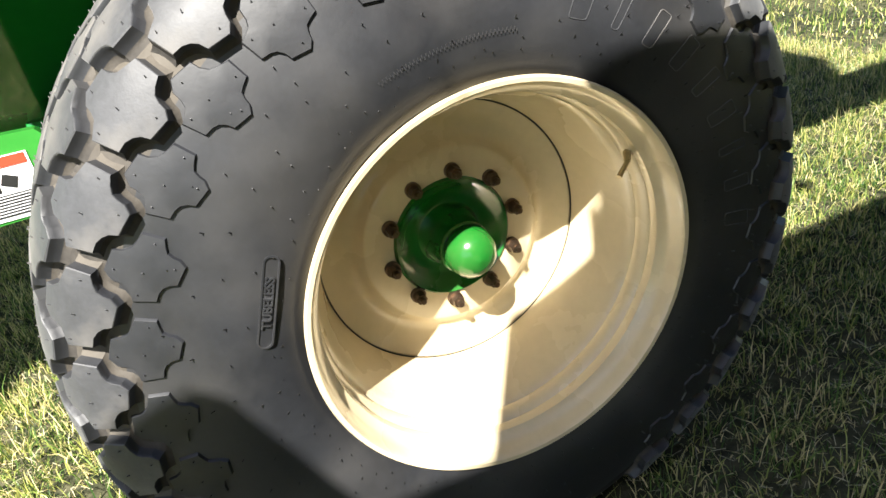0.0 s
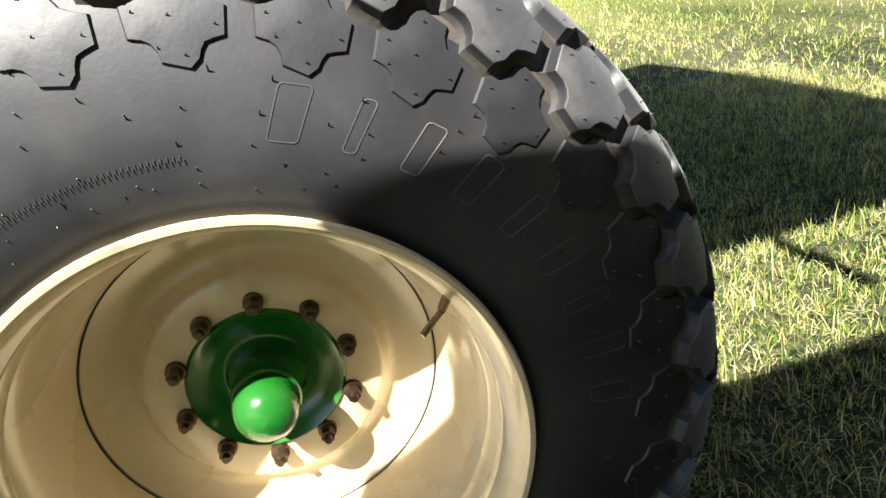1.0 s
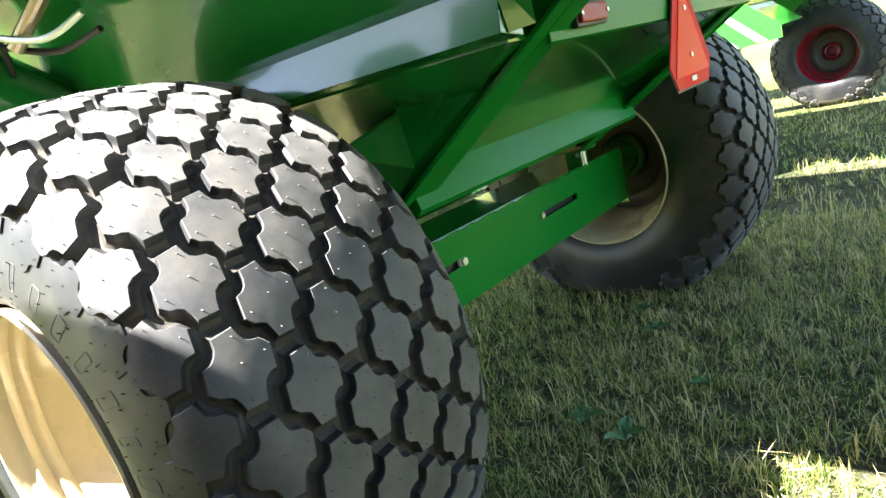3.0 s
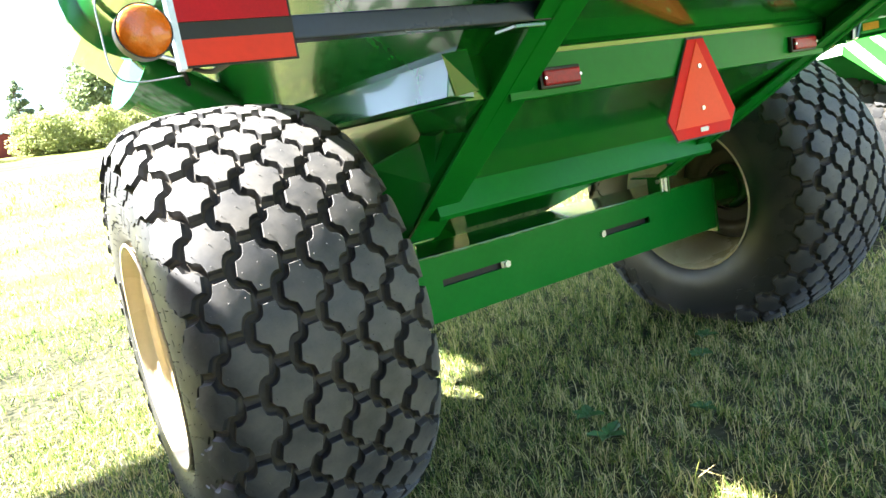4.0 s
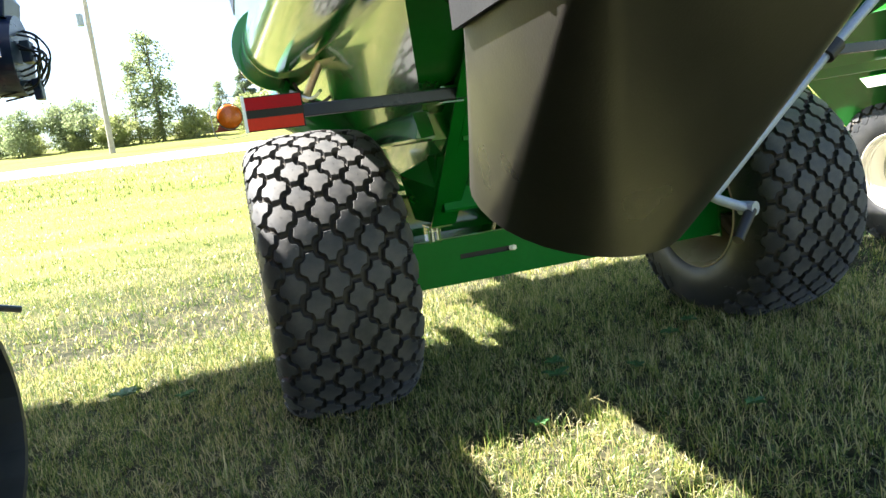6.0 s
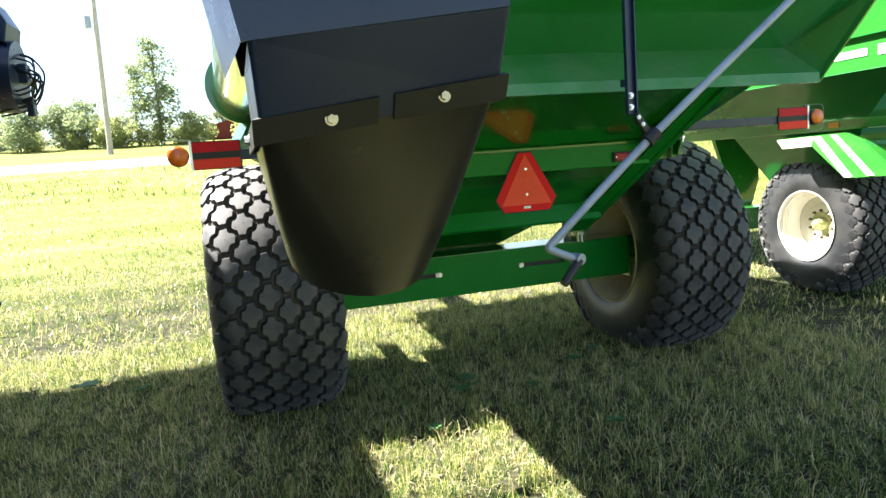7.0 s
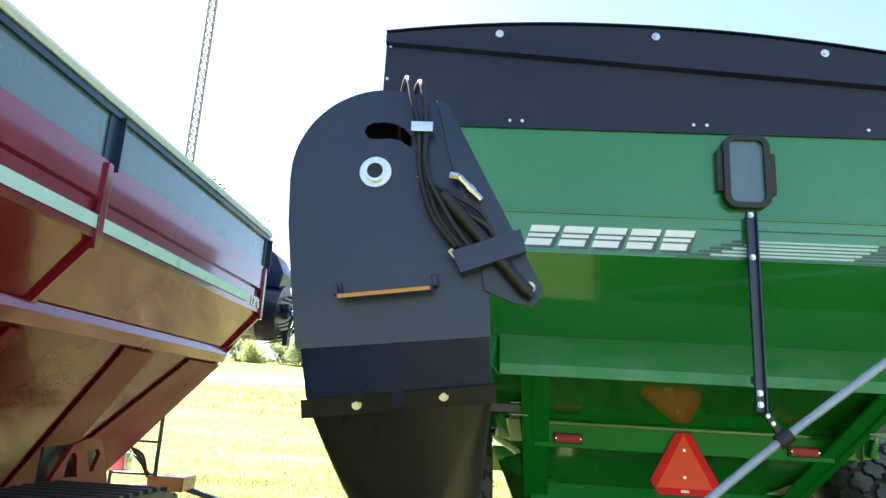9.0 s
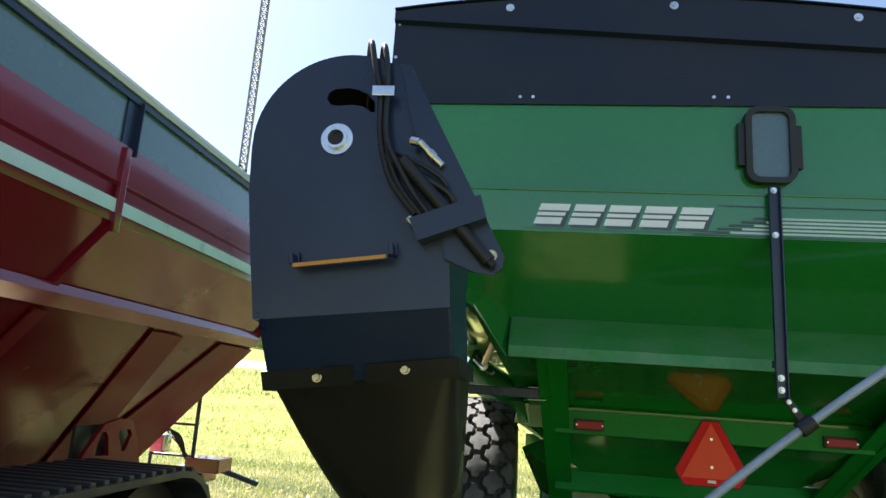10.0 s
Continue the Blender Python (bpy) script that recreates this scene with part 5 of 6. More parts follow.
prism(bm, [(XR - 0.03, 3.01), (XR + 0.018, 3.01), (XR + 0.018, 3.049), (XR - 0.03, 3.049)], 1, Y0, Y1, bevel=0.003)
part("tarp_tube", bm, BLACK_PAINT, red)
bm = B()
sheet(bm, [[(XR, y, 3.10) for y in (Y0, Y1)], [(XR - 1.5, y, 3.38) for y in (Y0, Y1)], [(XR - 3.0, y, 3.10) for y in (Y0, Y1)]], 0.01)
part("tarp", bm, mat("white_tarp", (0.7, 0.7, 0.68), 0.5), red)
for y in (-4.7, -1.90, 0.77):
    bm = B()
    prism(bm, [(y - 0.05, 2.72), (y + 0.05, 2.72), (y + 0.05, 3.03), (y - 0.05, 3.03)], 0, XR - 0.01, XR + 0.004)
    box(bm, (XR + 0.012, y + 0.047, 2.875), (0.05, 0.008, 0.31))
    part("panel_post", bm, BLACK_PAINT, red)
    bm = B()
    box(bm, (XR + 0.012, y, 2.52), (0.026, 0.05, 0.46), bevel=0.004)
    rib = part("side_rib", bm, RED_PAINT, red)
    bm = B()
    a, b = Vector((XR + 0.022, y, 2.32)), Vector((XR - 0.272, y, 1.985))
    w = Vector((0, 0.022, 0))
    plate(bm, [a - w, a + w, b + w, b - w], 0.03)
    part("slope_rib", bm, RED_PAINT, rib)
for y in (-6.0, -3.3, -0.6):
    bm = B()
    for k in range(3):
        cyl(bm, (XR + 0.02, y + 0.1 * k, 3.117), (XR + 0.02, y + 0.1 * k, 3.123), 0.012, seg=10)
    part("rail_rivet", bm, HOSE, red)
bm = B()
box(bm, (XR - 1.575, -3.45, 0.865), (0.56, 8.0, 0.012))
part("hopper_floor", bm, RED_SHADE, red)
word("model_number", "1396", 0.115, Matrix.Translation((XR + 0.012, 0.60, 2.415)) @ pose(0, 0, 0, 90, 0, 90), WHITE, red, "white model number", 0.0008, 0.003)
bm = B()
box(bm, (XR + 0.004, -0.02, 2.70), (0.002, 0.10, 0.04))
part("yellow_label", bm, YELLOW_TAPE, red)
# frame, lightening holes and track
bm = B()
holed_plate(bm, [(-1.06, 0.98), (-0.999, 1.07), (-0.822, 1.256), (-0.66, 1.290), (-0.504, 1.275), (-0.400, 1.12), (-0.342, 0.98)], [[(-0.875, 1.065), (-0.860, 1.150), (-0.835, 1.205), (-0.795, 1.210), (-0.765, 1.180), (-0.730, 1.055)], [(-0.655, 1.190), (-0.635, 1.212), (-0.520, 1.216), (-0.492, 1.180), (-0.550, 1.075), (-0.585, 1.070)]], 0, -3.78, -3.75)
plate_ob = part("frame_plate", bm, RED_MATTE, red, "dark red frame plate with two lightening holes")
# black panel added behind the holes, standing for the shade inside
bm = B()
box(bm, (-3.83, -0.70, 1.11), (0.02, 0.62, 0.28))
part("frame_core", bm, HOSE, plate_ob, "black panel for the shade inside the frame")


def belt_points(ya, yb, z0, z1, n=12):
    """The run of a track belt: half circles at both ends."""
    r = (z1 - z0) / 2
    out = []
    for cy, a0 in ((yb - r, -90), (ya + r, 90)):
        out += [(cy + r * math.cos(radians(a0 + 180 * k / n)), z0 + r + r * math.sin(radians(a0 + 180 * k / n))) for k in range(n + 1)]
    return out


bm = B()
outer, inner = belt_points(-3.9, -0.42, -0.01, 1.03), belt_points(-3.86, -0.46, 0.03, 0.99)
loops = []
for x, pts in ((-3.10, outer), (-3.82, outer), (-3.82, inner), (-3.10, inner)):
    loops.append([bm.verts.new((x, y, z)) for y, z in pts])
n = len(outer)
for a, b in zip(loops, loops[1:] + loops[:1]):
    for i in range(n):
        bm.faces.new((a[i], a[(i + 1) % n], b[(i + 1) % n], b[i]))
belt = part("track_belt", bm, RUBBER, red, "black rubber track belt")
fine = []
for (y, z), (y2, z2) in zip(outer, outer[1:] + outer[:1]):
    d = math.hypot(y2 - y, z2 - z)
    for k in range(max(1, round(d / 0.11))):
        f = k / max(1, round(d / 0.11))
        fine.append((y + (y2 - y) * f, z + (z2 - z) * f))
me = None
for k, (y, z) in enumerate(fine):
    cy = min(max(y, -3.9 + 0.52), -0.42 - 0.52)
    ang = math.atan2(z - 0.51, y - cy) if abs(y - cy) > 0.01 else (math.pi / 2 if z > 0.5 else -math.pi / 2)
    if me is None:
        bm = B()
        box(bm, (0, 0, 0), (0.70, 0.045, 0.05), bevel=0.006)
        ob = part("track_bar", bm, RUBBER, belt)
        me = ob.data
    else:
        ob = new("track_bar", me)
        ob.parent = belt
    ob.matrix_basis = pose(-3.46, y, z, math.degrees(ang) - 90)
for y, r in ((-0.96, 0.44), (-3.36, 0.44), (-1.85, 0.22), (-2.45, 0.22)):
    bm = B()
    z = 0.51 if r > 0.3 else 0.26
    for s in (0.12, 0.42):
        cyl(bm, (-3.18 - s, y, z), (-3.30 - s, y, z), r, seg=36)
    tw = part("track_wheel", bm, HOSE, red, smooth=True)
    bm = B()
    cyl(bm, (-3.22, y, z), (-3.30, y, z), r * 0.34, r * 0.42, seg=24)
    cyl(bm, (-3.17, y, z), (-3.22, y, z), r * 0.16, r * 0.22, seg=20)
    part("track_hub", bm, HUB_OLIVE, tw, "dusty olive hub", smooth=True)
    for k in range(8):
        a = radians(45 * k)
        bm = B()
        hexbolt(bm, (-3.225, y + r * 0.29 * math.cos(a), z + r * 0.29 * math.sin(a)), (1, 0, 0), 0.014, 0.022)
        part("hub_bolt", bm, DARK_STEEL, tw)
# drawbar, ladder and hoses at the front
bm = B()
box(bm, (-4.75, 1.7, 0.55), (0.22, 2.4, 0.2), bevel=0.01)
part("drawbar", bm, RED_PAINT, red)
bm = B()
cyl(bm, (-4.17, 1.3, 0.45), (-4.18, 1.3, 1.75), 0.020, seg=8)
cyl(bm, (-4.60, 1.3, 0.45), (-4.60, 1.3, 1.20), 0.016, seg=8)
for z in (0.87, 1.16):
    cyl(bm, (-4.60, 1.3, z), (-4.17, 1.3, z), 0.012, seg=8)
cyl(bm, (-4.55, 1.3, 1.16), (-4.22, 1.3, 0.87), 0.008, seg=6)
part("ladder", bm, BLACK_PAINT, red, "thin black ladder frame")
bm = B()
cyl(bm, (-4.13, 1.32, 0.83), (-3.646, 1.661, 0.621), 0.026, seg=10)
part("parking_stand", bm, BLACK_PAINT, red, "black folded stand bar")
for k in range(3):
    bm = B()
    sweep(bm, [(-4.55, 0.9 + 0.1 * k, 1.12), (-4.48 + 0.04 * k, 1.1, 1.18 - 0.03 * k), (-4.36 + 0.03 * k, 1.25, 1.05), (-4.24, 1.3, 0.84)], 0.010, 8)
    part("hose", bm, HOSE, red)
bm = B()
box(bm, (-4.46, 1.2, 0.98), (0.14, 0.16, 0.16), bevel=0.02)
part("junction_box", bm, STEEL, red)
bm = B()
box(bm, (-4.05, 1.40, 0.80), (0.34, 0.30, 0.13), bevel=0.01)
part("front_step", bm, RED_PAINT, red)
# two unseen boxes, added only to cast shadow on the lawn and wheel
bm = B()
box(bm, (-3.85, 1.07, 2.72), (0.90, 0.42, 1.06), bevel=0.03)
part("auger_boot", bm, BLACK_PAINT, red)
bm = B()
box(bm, (-4.45, 1.48, 2.66), (1.55, 1.24, 0.80), bevel=0.05)
part("auger_housing", bm, BLACK_PAINT, red)
bm = B()
sweep(bm, [(-3.36 + 0.035 * math.cos(radians(40 * k)), 1.18, 3.34 + 0.035 * math.sin(radians(40 * k))) for k in range(9)] + [(-3.36, 1.18, 3.26)], 0.004, 6)
part("wire_loop", bm, HOSE, red)
# its black auger end
bm = B()
cyl(bm, (-4.3, 2.0, 2.55), (-3.34, 2.0, 2.50), 0.30, seg=36)
ra = part("auger_end", bm, BLACK_PAINT, red, "black auger end with hoses", smooth=True)
bm = B()
prism(bm, [(-3.72, 2.78), (-3.36, 2.76), (-3.33, 2.92), (-3.42, 3.10), (-3.50, 3.17), (-3.74, 3.17)], 1, 1.80, 2.20, bevel=0.01)
part("auger_hood", bm, BLACK_PAINT, ra)
bm = B()
cyl(bm, (-3.62, 2.0, 2.515), (-3.56, 2.0, 2.512), 0.308, seg=36)
part("auger_band", bm, GALV, ra, "pale band", smooth=True)
bm = B()
cyl(bm, (-4.2, 2.0, 2.56), (-3.66, 2.0, 2.52), 0.303, seg=36)
part("auger_paint", bm, RED_PAINT, ra, smooth=True)
rng = random.Random(8)
for k in range(10):
    bm = B()
    p = Vector((-3.33, 1.86 + 0.025 * k, 2.62 + rng.uniform(-0.1, 0.1)))
    q = Vector((-3.27, 1.86 + 0.025 * k, 2.28 + rng.uniform(-0.06, 0.12)))
    sweep(bm, [p, p + Vector((rng.uniform(0.08, 0.16), -0.02, -0.05)), (p + q) / 2 + Vector((rng.uniform(0.06, 0.14), -0.03, 0)), q, q + Vector((-0.25, 0, -0.06))], 0.008, 7)
    part("auger_hose", bm, HOSE, ra)
bm = B()
box(bm, (-3.29, 1.95, 2.52), (0.07, 0.14, 0.16), bevel=0.01)
part("valve_block", bm, BLACK_PAINT, ra)
bm = B()
box(bm, (-3.27, 1.95, 2.24), (0.06, 0.10, 0.16), bevel=0.01)
part("valve_block", bm, BLACK_PAINT, ra)

# ---- the second green cart ----
cart2 = thing("green_grain_cart", (0, 0, 0), "pale green grain cart with cream wheels and striped fender", "grain cart", "grain carts")
rear = wheel(cart2, (3.914, 0.65, 0.640), -1, WHITE_RIM, HUB_OLIVE, phase=0, lugs_at=2.0, size=0.81)
rear.scale.x = 0.66
def shell2(name, lower, upper, material=None, label=""):
    """Four hopper walls between two plan rectangles: left, right, rear, front, height."""
    bm = B()
    loops = [[bm.verts.new(p) for p in ((l, r, z), (q, r, z), (q, f, z), (l, f, z))] for l, q, r, f, z in (lower, upper)]
    for k in range(4):
        bm.faces.new((loops[0][k], loops[0][(k + 1) % 4], loops[1][(k + 1) % 4], loops[1][k]))
    bmesh.ops.recalc_face_normals(bm, faces=bm.faces)
    bmesh.ops.solidify(bm, geom=list(bm.faces), thickness=0.006)
    return part(name, bm, material or GREEN_PALE, cart2, label)
R_LO, R_HI, B_LO, B_HI, B_TOP = (3.45, 5.15, -0.22, 4.4, 1.555), (3.42, 5.18, -0.25, 4.4, 1.64), (3.10, 5.50, -0.85, 5.6, 2.00), (3.10, 5.50, -0.87, 5.6, 2.25), (3.04, 5.56, -1.05, 5.8, 2.95)
shell2("hopper_base", (3.95, 4.65, 0.4, 1.2, 0.85), (3.47, 5.13, -0.15, 1.40, 1.55), GREEN)
shell2("base_rail", R_LO, R_HI, GREEN, "green rail round the hopper base")
shell2("hopper_slope", R_HI, B_LO, GREEN, "green sloping hopper sheet")
shell2("hopper_band", B_LO, B_HI, None, "pale green band round the hopper")
shell2("hopper_side", (3.115, 5.485, -0.86, 5.6, 2.262), B_TOP, None, "pale green upper hopper side")
bm = B()
box(bm, (4.3, 2.09, 1.553), (1.66, 4.6, 0.008))
part("underside", bm, GREEN, cart2)
bm = B()
box(bm, (3.092, 2.35, 2.256), (0.05, 6.5, 0.012), bevel=0.003)
part("ledge", bm, GREEN, cart2)
bm = B()
box(bm, (4.3, 2.37, 2.955), (2.54, 6.9, 0.02), bevel=0.006)
part("tarp", bm, TARP, cart2, "black vinyl tarp")
bm = B()
prism(bm, [(3.60, 1.62), (3.90, 1.62), (4.227, 1.25), (4.227, 1.06), (4.10, 0.70), (3.909, 0.695)], 1, 1.90, 1.96, bevel=0.004)
part("rear_leg", bm, GREEN_PALE, cart2)
bm = B()
box(bm, (4.6, 1.6, 0.66), (2.2, 0.22, 0.24), bevel=0.006)
part("axle_beam", bm, GREEN_PALE, cart2)
bm = B()
box(bm, (3.096, 1.8, 2.13), (0.004, 4.65, 0.055))
part("white_stripe", bm, WHITE, cart2, "white stripe")
bm = B()
box(bm, (3.096, -0.72, 2.13), (0.004, 0.20, 0.075))
part("white_block", bm, WHITE, cart2)
bm = B()
prism(bm, [(0.728, 1.500), (-0.055, 1.523), (-0.22, 1.442), (-0.45, 1.24), (-0.45, 1.15), (-0.05, 1.130), (0.297, 1.418), (0.645, 1.407)], 0, 3.392, 3.410)
fender = part("fender", bm, GREEN_PALE, cart2, "green fender with white stripes")
for a, b in (((0.728, 1.500), (-0.055, 1.523)), ((-0.055, 1.523), (-0.22, 1.442)), ((-0.22, 1.442), (-0.45, 1.24))):
    bm = B()
    plate(bm, [(3.412, a[0], a[1] - 0.004), (3.412, b[0], b[1] - 0.004), (4.15, b[0], b[1] - 0.004), (4.15, a[0], a[1] - 0.004)], 0.008)
    part("fender_top", bm, GREEN_PALE, fender)
for quad in (((0.715, 1.496), (0.285, 1.508), (0.300, 1.424), (0.645, 1.412)), ((0.292, 1.500), (0.205, 1.508), (-0.135, 1.143), (-0.048, 1.138)), ((0.095, 1.512), (0.030, 1.514), (-0.345, 1.155), (-0.275, 1.151))):
    bm = B()
    prism(bm, list(quad), 0, 3.387, 3.391)
    part("fender_stripe", bm, WHITE, fender, "white stripe")
bm = B()
box(bm, (3.428, 0.10, 1.60), (0.004, 0.11, 0.06))
part("yellow_label", bm, YELLOW_TAPE, cart2)

# ---- far things ----
implement = thing("green_grain_cart", (7.9, -0.1, 0), "green grain cart with red frame and wheels along the row", "grain cart", "grain carts")
implement.location = (0, 0, 0)
wheel(implement, (8.15, 0.05, 0.64), 1, RED_PAINT, RED_PAINT, size=0.83)
bm = B()
box(bm, (8.6, 0.3, 1.15), (0.9, 0.16, 0.16), bevel=0.02)
box(bm, (8.5, 0.3, 0.95), (0.14, 0.14, 0.5), bevel=0.02)
part("frame", bm, RED_PAINT, implement)
for name, lower, upper in (("hopper_base", (7.4, 9.0, 0.6, 2.4, 1.0), (6.75, 9.3, -0.6, 3.4, 1.9)), ("hopper_side", (6.75, 9.3, -0.6, 3.4, 1.9), (6.6, 9.4, -1.2, 3.6, 2.8))):
    bm = B()
    loops = [[bm.verts.new(p) for p in ((l, r, z), (q, r, z), (q, f, z), (l, f, z))] for l, q, r, f, z in (lower, upper)]
    for k in range(4):
        bm.faces.new((loops[0][k], loops[0][(k + 1) % 4], loops[1][(k + 1) % 4], loops[1][k]))
    bmesh.ops.recalc_face_normals(bm, faces=bm.faces)
    bmesh.ops.solidify(bm, geom=list(bm.faces), thickness=0.006)
    part(name, bm, GREEN_PALE, implement)


def drill(x, y, length, material, label):
    """A long low seed drill seen across the field."""
    d = thing("seed_drill", (x, y, ground_height(x, y)), label, "implement", "implements across the field")
    bm = B()
    box(bm, (0, 0, 0.95), (0.9, length, 0.5), bevel=0.08)
    part("box", bm, material, d)
    bm = B()
    box(bm, (-0.5, 0, 0.45), (0.16, length, 0.14))
    part("toolbar", bm, GREEN_PALE if material == RED_PAINT else RED_PAINT, d)
    bm = B()
    for k in range(int(length / 0.35)):
        cyl(bm, (-0.65, -length / 2 + 0.2 + 0.35 * k, 0.20), (-0.60, -length / 2 + 0.2 + 0.35 * k, 0.20), 0.20, seg=12)
    tagged(part("opener", bm, DARK_STEEL, d), kind="stuff")
    for s in (-0.3, 0.3):
        bm = B()
        cyl(bm, (0.2, s * length, 0.42), (0.5, s * length, 0.42), 0.42, seg=20)
        part("tyre", bm, RUBBER, d)


drill(41, -12.5, 8, RED_PAINT, "long red seed drill across the field")
drill(43, -3.0, 9, GREEN_PALE, "long green seed drill across the field")
drill(44, 8.0, 8, RED_PAINT, "long red seed drill across the field")

pole = thing("utility_pole", (-11.5, 58, ground_height(-11.5, 58)), "weathered wooden utility pole with a crossarm", "utility pole")
bm = B()
cyl(bm, (0, 0, -0.5), (0.25, 0, 15.5), 0.24, 0.16, seg=14)
part("shaft", bm, WOOD_POLE, pole, smooth=True)
bm = B()
box(bm, (0.23, 0, 14.4), (2.4, 0.12, 0.14))
part("crossarm", bm, WOOD_POLE, pole)
for x in (-0.95, 0.23, 1.4):
    bm = B()
    cyl(bm, (x, 0, 14.47), (x, 0, 14.75), 0.05, seg=8)
    part("insulator", bm, STEEL, pole)
bm = B()
cyl(bm, (-0.42, 0, 10.3), (-0.42, 0, 11.2), 0.27, seg=16)
part("transformer", bm, GALV, pole, "grey transformer can", smooth=True)

mast = thing("radio_mast", (-60.7, 120, 8), "tall red and white lattice radio mast", "radio mast")
feet = [(0.95 * math.cos(radians(a)), 0.95 * math.sin(radians(a))) for a in (90, 210, 330)]
for x, y in feet:
    bm = B()
    cyl(bm, (x, y, 0), (x, y, 110), 0.20, seg=6)
    part("leg", bm, MAST_STEEL, mast)
bm = B()
for k in range(60):
    z = 1.8 * k
    for i in range(3):
        (x0, y0), (x1, y1) = feet[i], feet[(i + 1) % 3]
        cyl(bm, (x0, y0, z), (x1, y1, z + 1.8), 0.13, seg=4)
        cyl(bm, (x0, y0, z), (x1, y1, z), 0.11, seg=4)
tagged(part("lattice", bm, MAST_STEEL, mast, "steel lattice bracing"), kind="stuff")

barn = thing("red_barn", (-1.6, 76, ground_height(0, 76)), "small dark red barn behind the bushes", "barn")
bm = B()
prism(bm, [(-2.4, 0), (2.4, 0), (2.4, 1.4), (0, 2.3), (-2.4, 1.4)], 1, 0, 5)
part("wall", bm, BARN_RED, barn)
bm = B()
for s in (-1, 1):
    plate(bm, [(0, -0.2, 2.34), (s * 2.6, -0.2, 1.36), (s * 2.6, 5.2, 1.36), (0, 5.2, 2.34)], 0.06)
part("roof", bm, ROOFING, barn)
house = thing("house", (-4.0, 77, ground_height(0, 77)), "small pale house beyond the road", "house", "houses")
bm = B()
prism(bm, [(-1.9, 0), (1.9, 0), (1.9, 1.1), (0, 1.9), (-1.9, 1.1)], 1, 0, 4)
part("wall", bm, SIDING, house)
bm = B()
for s in (-1, 1):
    plate(bm, [(0, -0.2, 1.94), (s * 2.1, -0.2, 1.06), (s * 2.1, 4.2, 1.06), (0, 4.2, 1.94)], 0.06)
part("roof", bm, ROOFING, house)
for x in (-1.1, 0.2, 1.2):
    bm = B()
    box(bm, (x, -0.02, 0.65), (0.4, 0.03, 0.5))
    part("window", bm, SMOKE, house)
shed = copy_thing(house, pose(-28.8, 76, ground_height(0, 76) - 0.6))


# ---- trees ----
def leaf_cloud(name, blobs, count, size, material, seed, flat=0.0):
    """Leaves scattered in clumps: small bent quads in one mesh."""
    r = np.random.RandomState(seed)
    vol = np.array([b[3] ** 2 for b in blobs])
    pick = r.choice(len(blobs), count, p=vol / vol.sum())
    b = np.array(blobs)[pick]
    d = r.normal(size=(count, 3))
    d /= np.linalg.norm(d, axis=1)[:, None]
    rad = b[:, 3] * r.uniform(0.35, 1.05, count) ** 0.6
    c = b[:, :3] + d * rad[:, None] * np.array([1, 1, 0.8])
    u = r.normal(size=(count, 3))
    u /= np.linalg.norm(u, axis=1)[:, None]
    w = np.cross(u, r.normal(size=(count, 3)))
    w /= np.linalg.norm(w, axis=1)[:, None]
    s = size * r.uniform(0.6, 1.5, count)[:, None]
    v = np.stack([c - u * s, c + w * s * 0.55, c + u * s, c - w * s * 0.55], 1)
    me = bpy.data.meshes.new(name)
    me.vertices.add(count * 4)
    me.vertices.foreach_set("co", v.ravel())
    me.loops.add(count * 4)
    me.loops.foreach_set("vertex_index", np.arange(count * 4, dtype=np.int32))
    me.polygons.add(count)
    me.polygons.foreach_set("loop_start", np.arange(count, dtype=np.int32) * 4)
    me.update(calc_edges=True)
    me.materials.append(material)
    return me


def tree(name, label, height, spread, bare, material, seed, clumps=26, leaves=5200, conifer=False, size=0.125):
    """A tree: tapered trunk, limbs, and a crown of leaf clumps with gaps."""
    rng = random.Random(seed)
    t = thing(name, (0, 0, 0), label, "tree", "trees beyond the road")
    bm = B()
    lean = Vector((rng.uniform(-0.3, 0.3), rng.uniform(-0.2, 0.2), 0))
    cyl(bm, (0, 0, -0.3), (lean.x, lean.y, height * 0.9), 0.02 * height, 0.004 * height, seg=9)
    part("trunk", bm, BARK, t)
    blobs = []
    for k in range(clumps):
        f = (k + 0.5) / clumps
        z = height * (bare + (1 - bare) * f)
        wide = spread * ((1 - f) * 1.0 + 0.06 if conifer else math.sin(math.pi * (0.18 + 0.68 * f)) ** 0.7)
        a = rng.uniform(0, 2 * math.pi)
        q = wide * rng.uniform(0.25, 0.95)
        p = Vector((q * math.cos(a), q * math.sin(a), z + rng.uniform(-0.3, 0.3)))
        blobs.append((p.x, p.y, p.z, (0.30 if conifer else 0.42) * wide * rng.uniform(0.6, 1.2) + 0.2))
        if k % 2 == 0:
            bm = B()
            s = Vector((lean.x * f, lean.y * f, z * 0.82))
            cyl(bm, s, p, 0.006 * height, 0.002 * height, seg=6)
            part("limb", bm, BARK, t)
    crown = new("crown", leaf_cloud("crown", blobs, leaves, size, material, seed))
    crown.parent = t
    return t


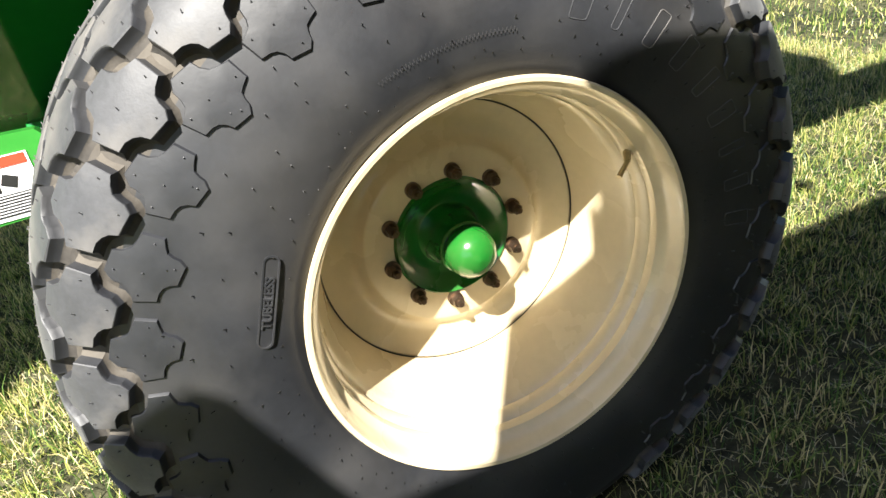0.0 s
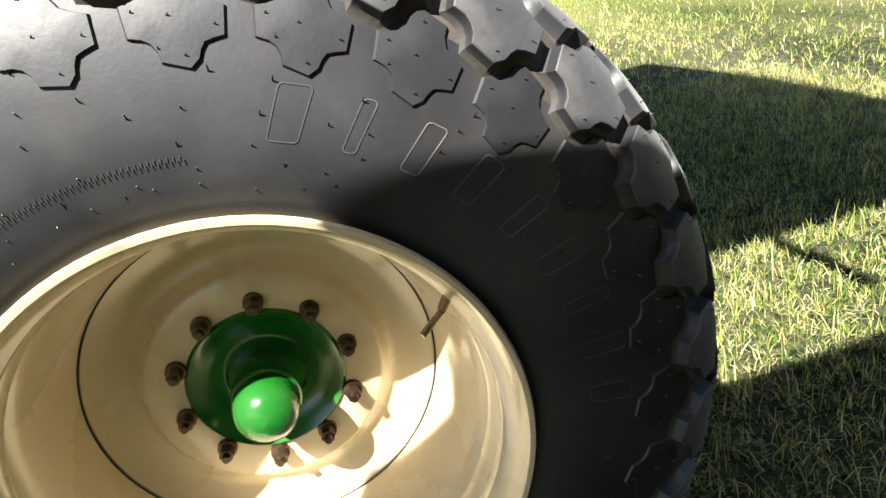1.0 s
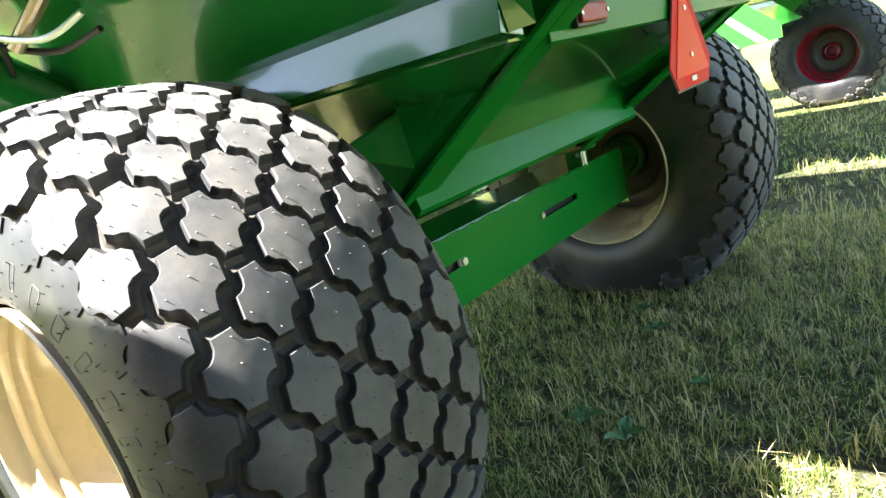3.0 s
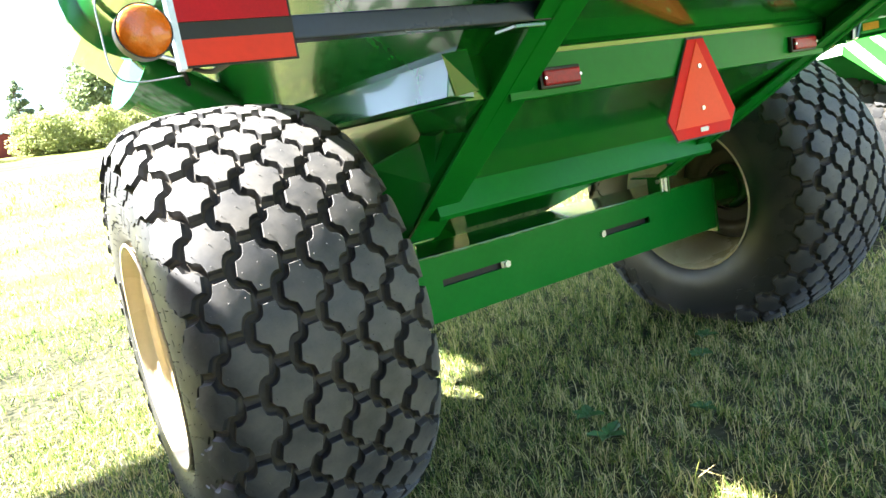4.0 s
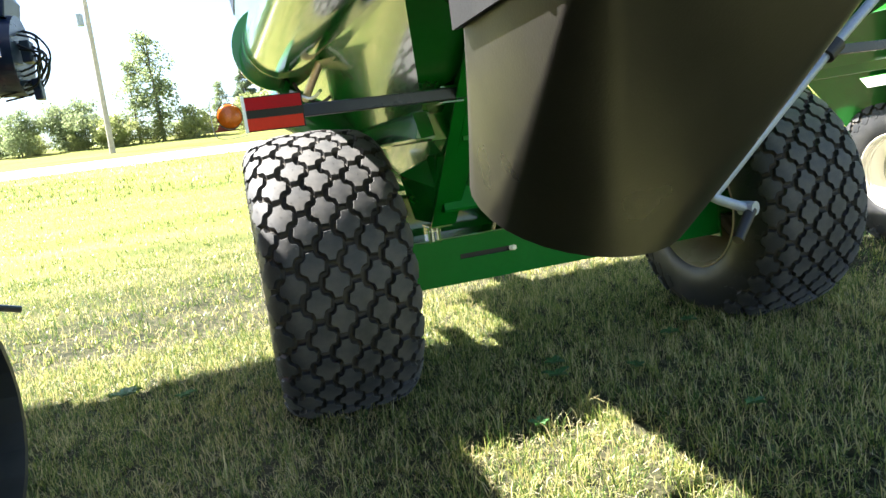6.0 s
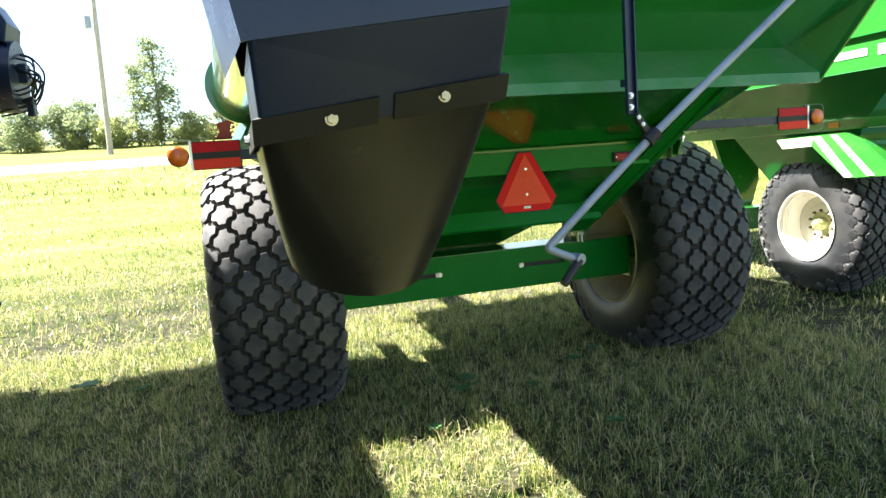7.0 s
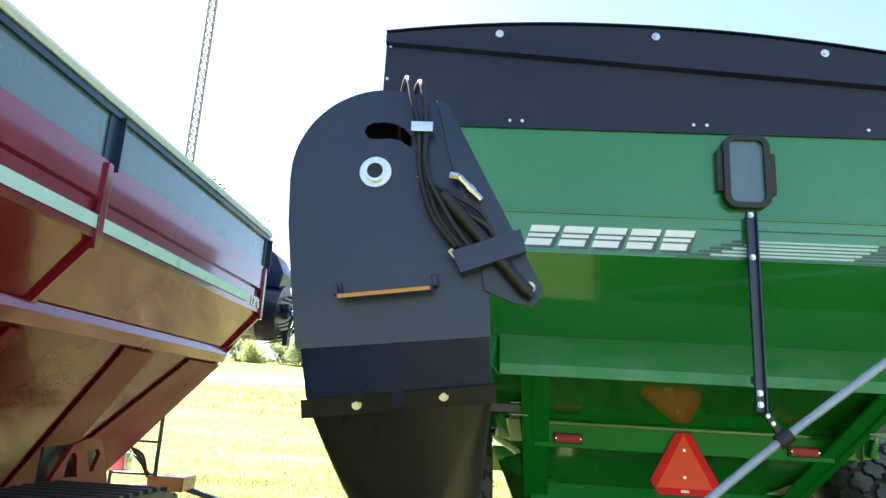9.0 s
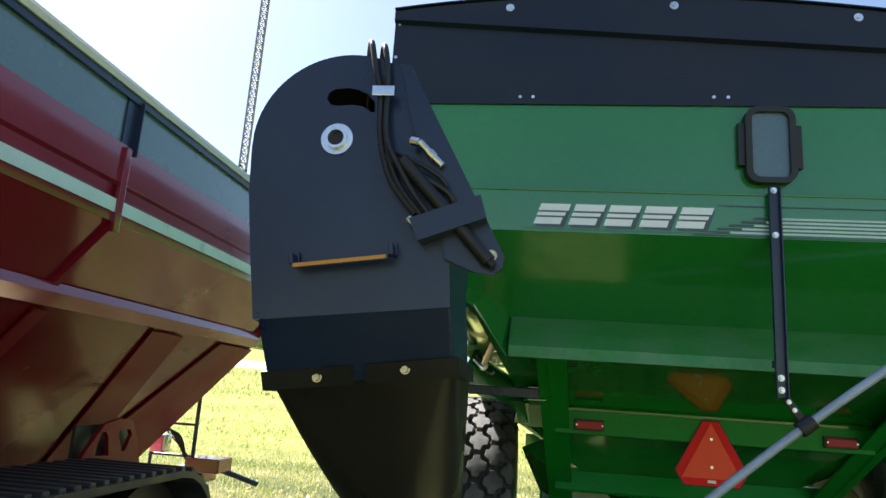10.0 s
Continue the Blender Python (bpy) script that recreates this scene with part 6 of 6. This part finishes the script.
poplar = tree("poplar_tree", "tall open poplar with fine green leaves", 9.0, 1.8, 0.10, LEAF, 11, 30, 3600)
broad = tree("broadleaf_tree", "rounded green broadleaf tree", 5.2, 2.6, 0.12, LEAF, 12, 26, 6000)
bush = tree("bush", "pale yellow-green bushy tree", 3.4, 2.2, 0.03, LEAF_PALE, 13, 22, 4200)
pine = tree("conifer_tree", "dark pointed conifer beyond the road", 8.5, 2.5, 0.05, NEEDLE, 14, 56, 9000, True)


def plant(kind, x, y, turn, k=1.0, first=False):
    m = pose(x, y, ground_height(x, y) - 0.05, 0, 0, turn)
    kind.scale = (k, k, k)
    if first:
        kind.matrix_basis = m @ Matrix.Diagonal((k, k, k, 1))
    else:
        copy_thing(kind, m)


plant(poplar, -10.6, 70, 0, 1.15, True)
plant(broad, -15.6, 71, 0, 1.05, True)
plant(bush, -13.1, 69, 0, 0.85, True)
plant(pine, 0.5, 80, 0, 1.12, True)
for x, y, a, k in ((-8.4, 70, 70, 1.18), (-2.5, 78, 200, 0.62), (14.0, 76, 140, 0.9), (30, 80, 20, 1.0), (-44, 74, 250, 0.9)):
    plant(poplar, x, y, a, k)
for x, y, a, k in ((-17.6, 72, 50, 0.85), (-21.2, 70, 210, 0.8), (-23.6, 72, 20, 0.7), (-30, 75, 300, 0.8), (7.6, 74, 80, 1.5), (10.9, 73, 30, 2.0), (12.5, 68, 160, 1.2), (18.5, 70, 15, 1.1), (26, 73, 100, 1.1), (36, 74, 190, 1.0), (-37, 78, 45, 0.9)):
    plant(broad, x, y, a, k)
for x, y, a, k in ((-12.0, 69, 60, 0.85), (-13.4, 71, 15, 0.6), (-9.2, 70, 260, 0.55), (-6.9, 71, 10, 0.5), (-5.2, 69, 40, 0.9), (1.0, 69, 100, 1.0), (2.2, 68, 200, 1.0), (4.0, 68, 330, 0.9), (6.0, 67, 220, 1.0), (9.5, 67, 75, 0.9), (-16.2, 70, 77, 0.45), (-20.6, 72, 20, 0.6), (15.5, 66, 150, 0.9), (22, 67, 300, 0.9), (-27.0, 72, 90, 0.7), (-33.0, 74, 190, 0.8)):
    plant(bush, x, y, a, k)
for x, y, a, k in ((2.6, 84, 75, 0.6), (24, 84, 10, 0.9)):
    plant(pine, x, y, a, k)
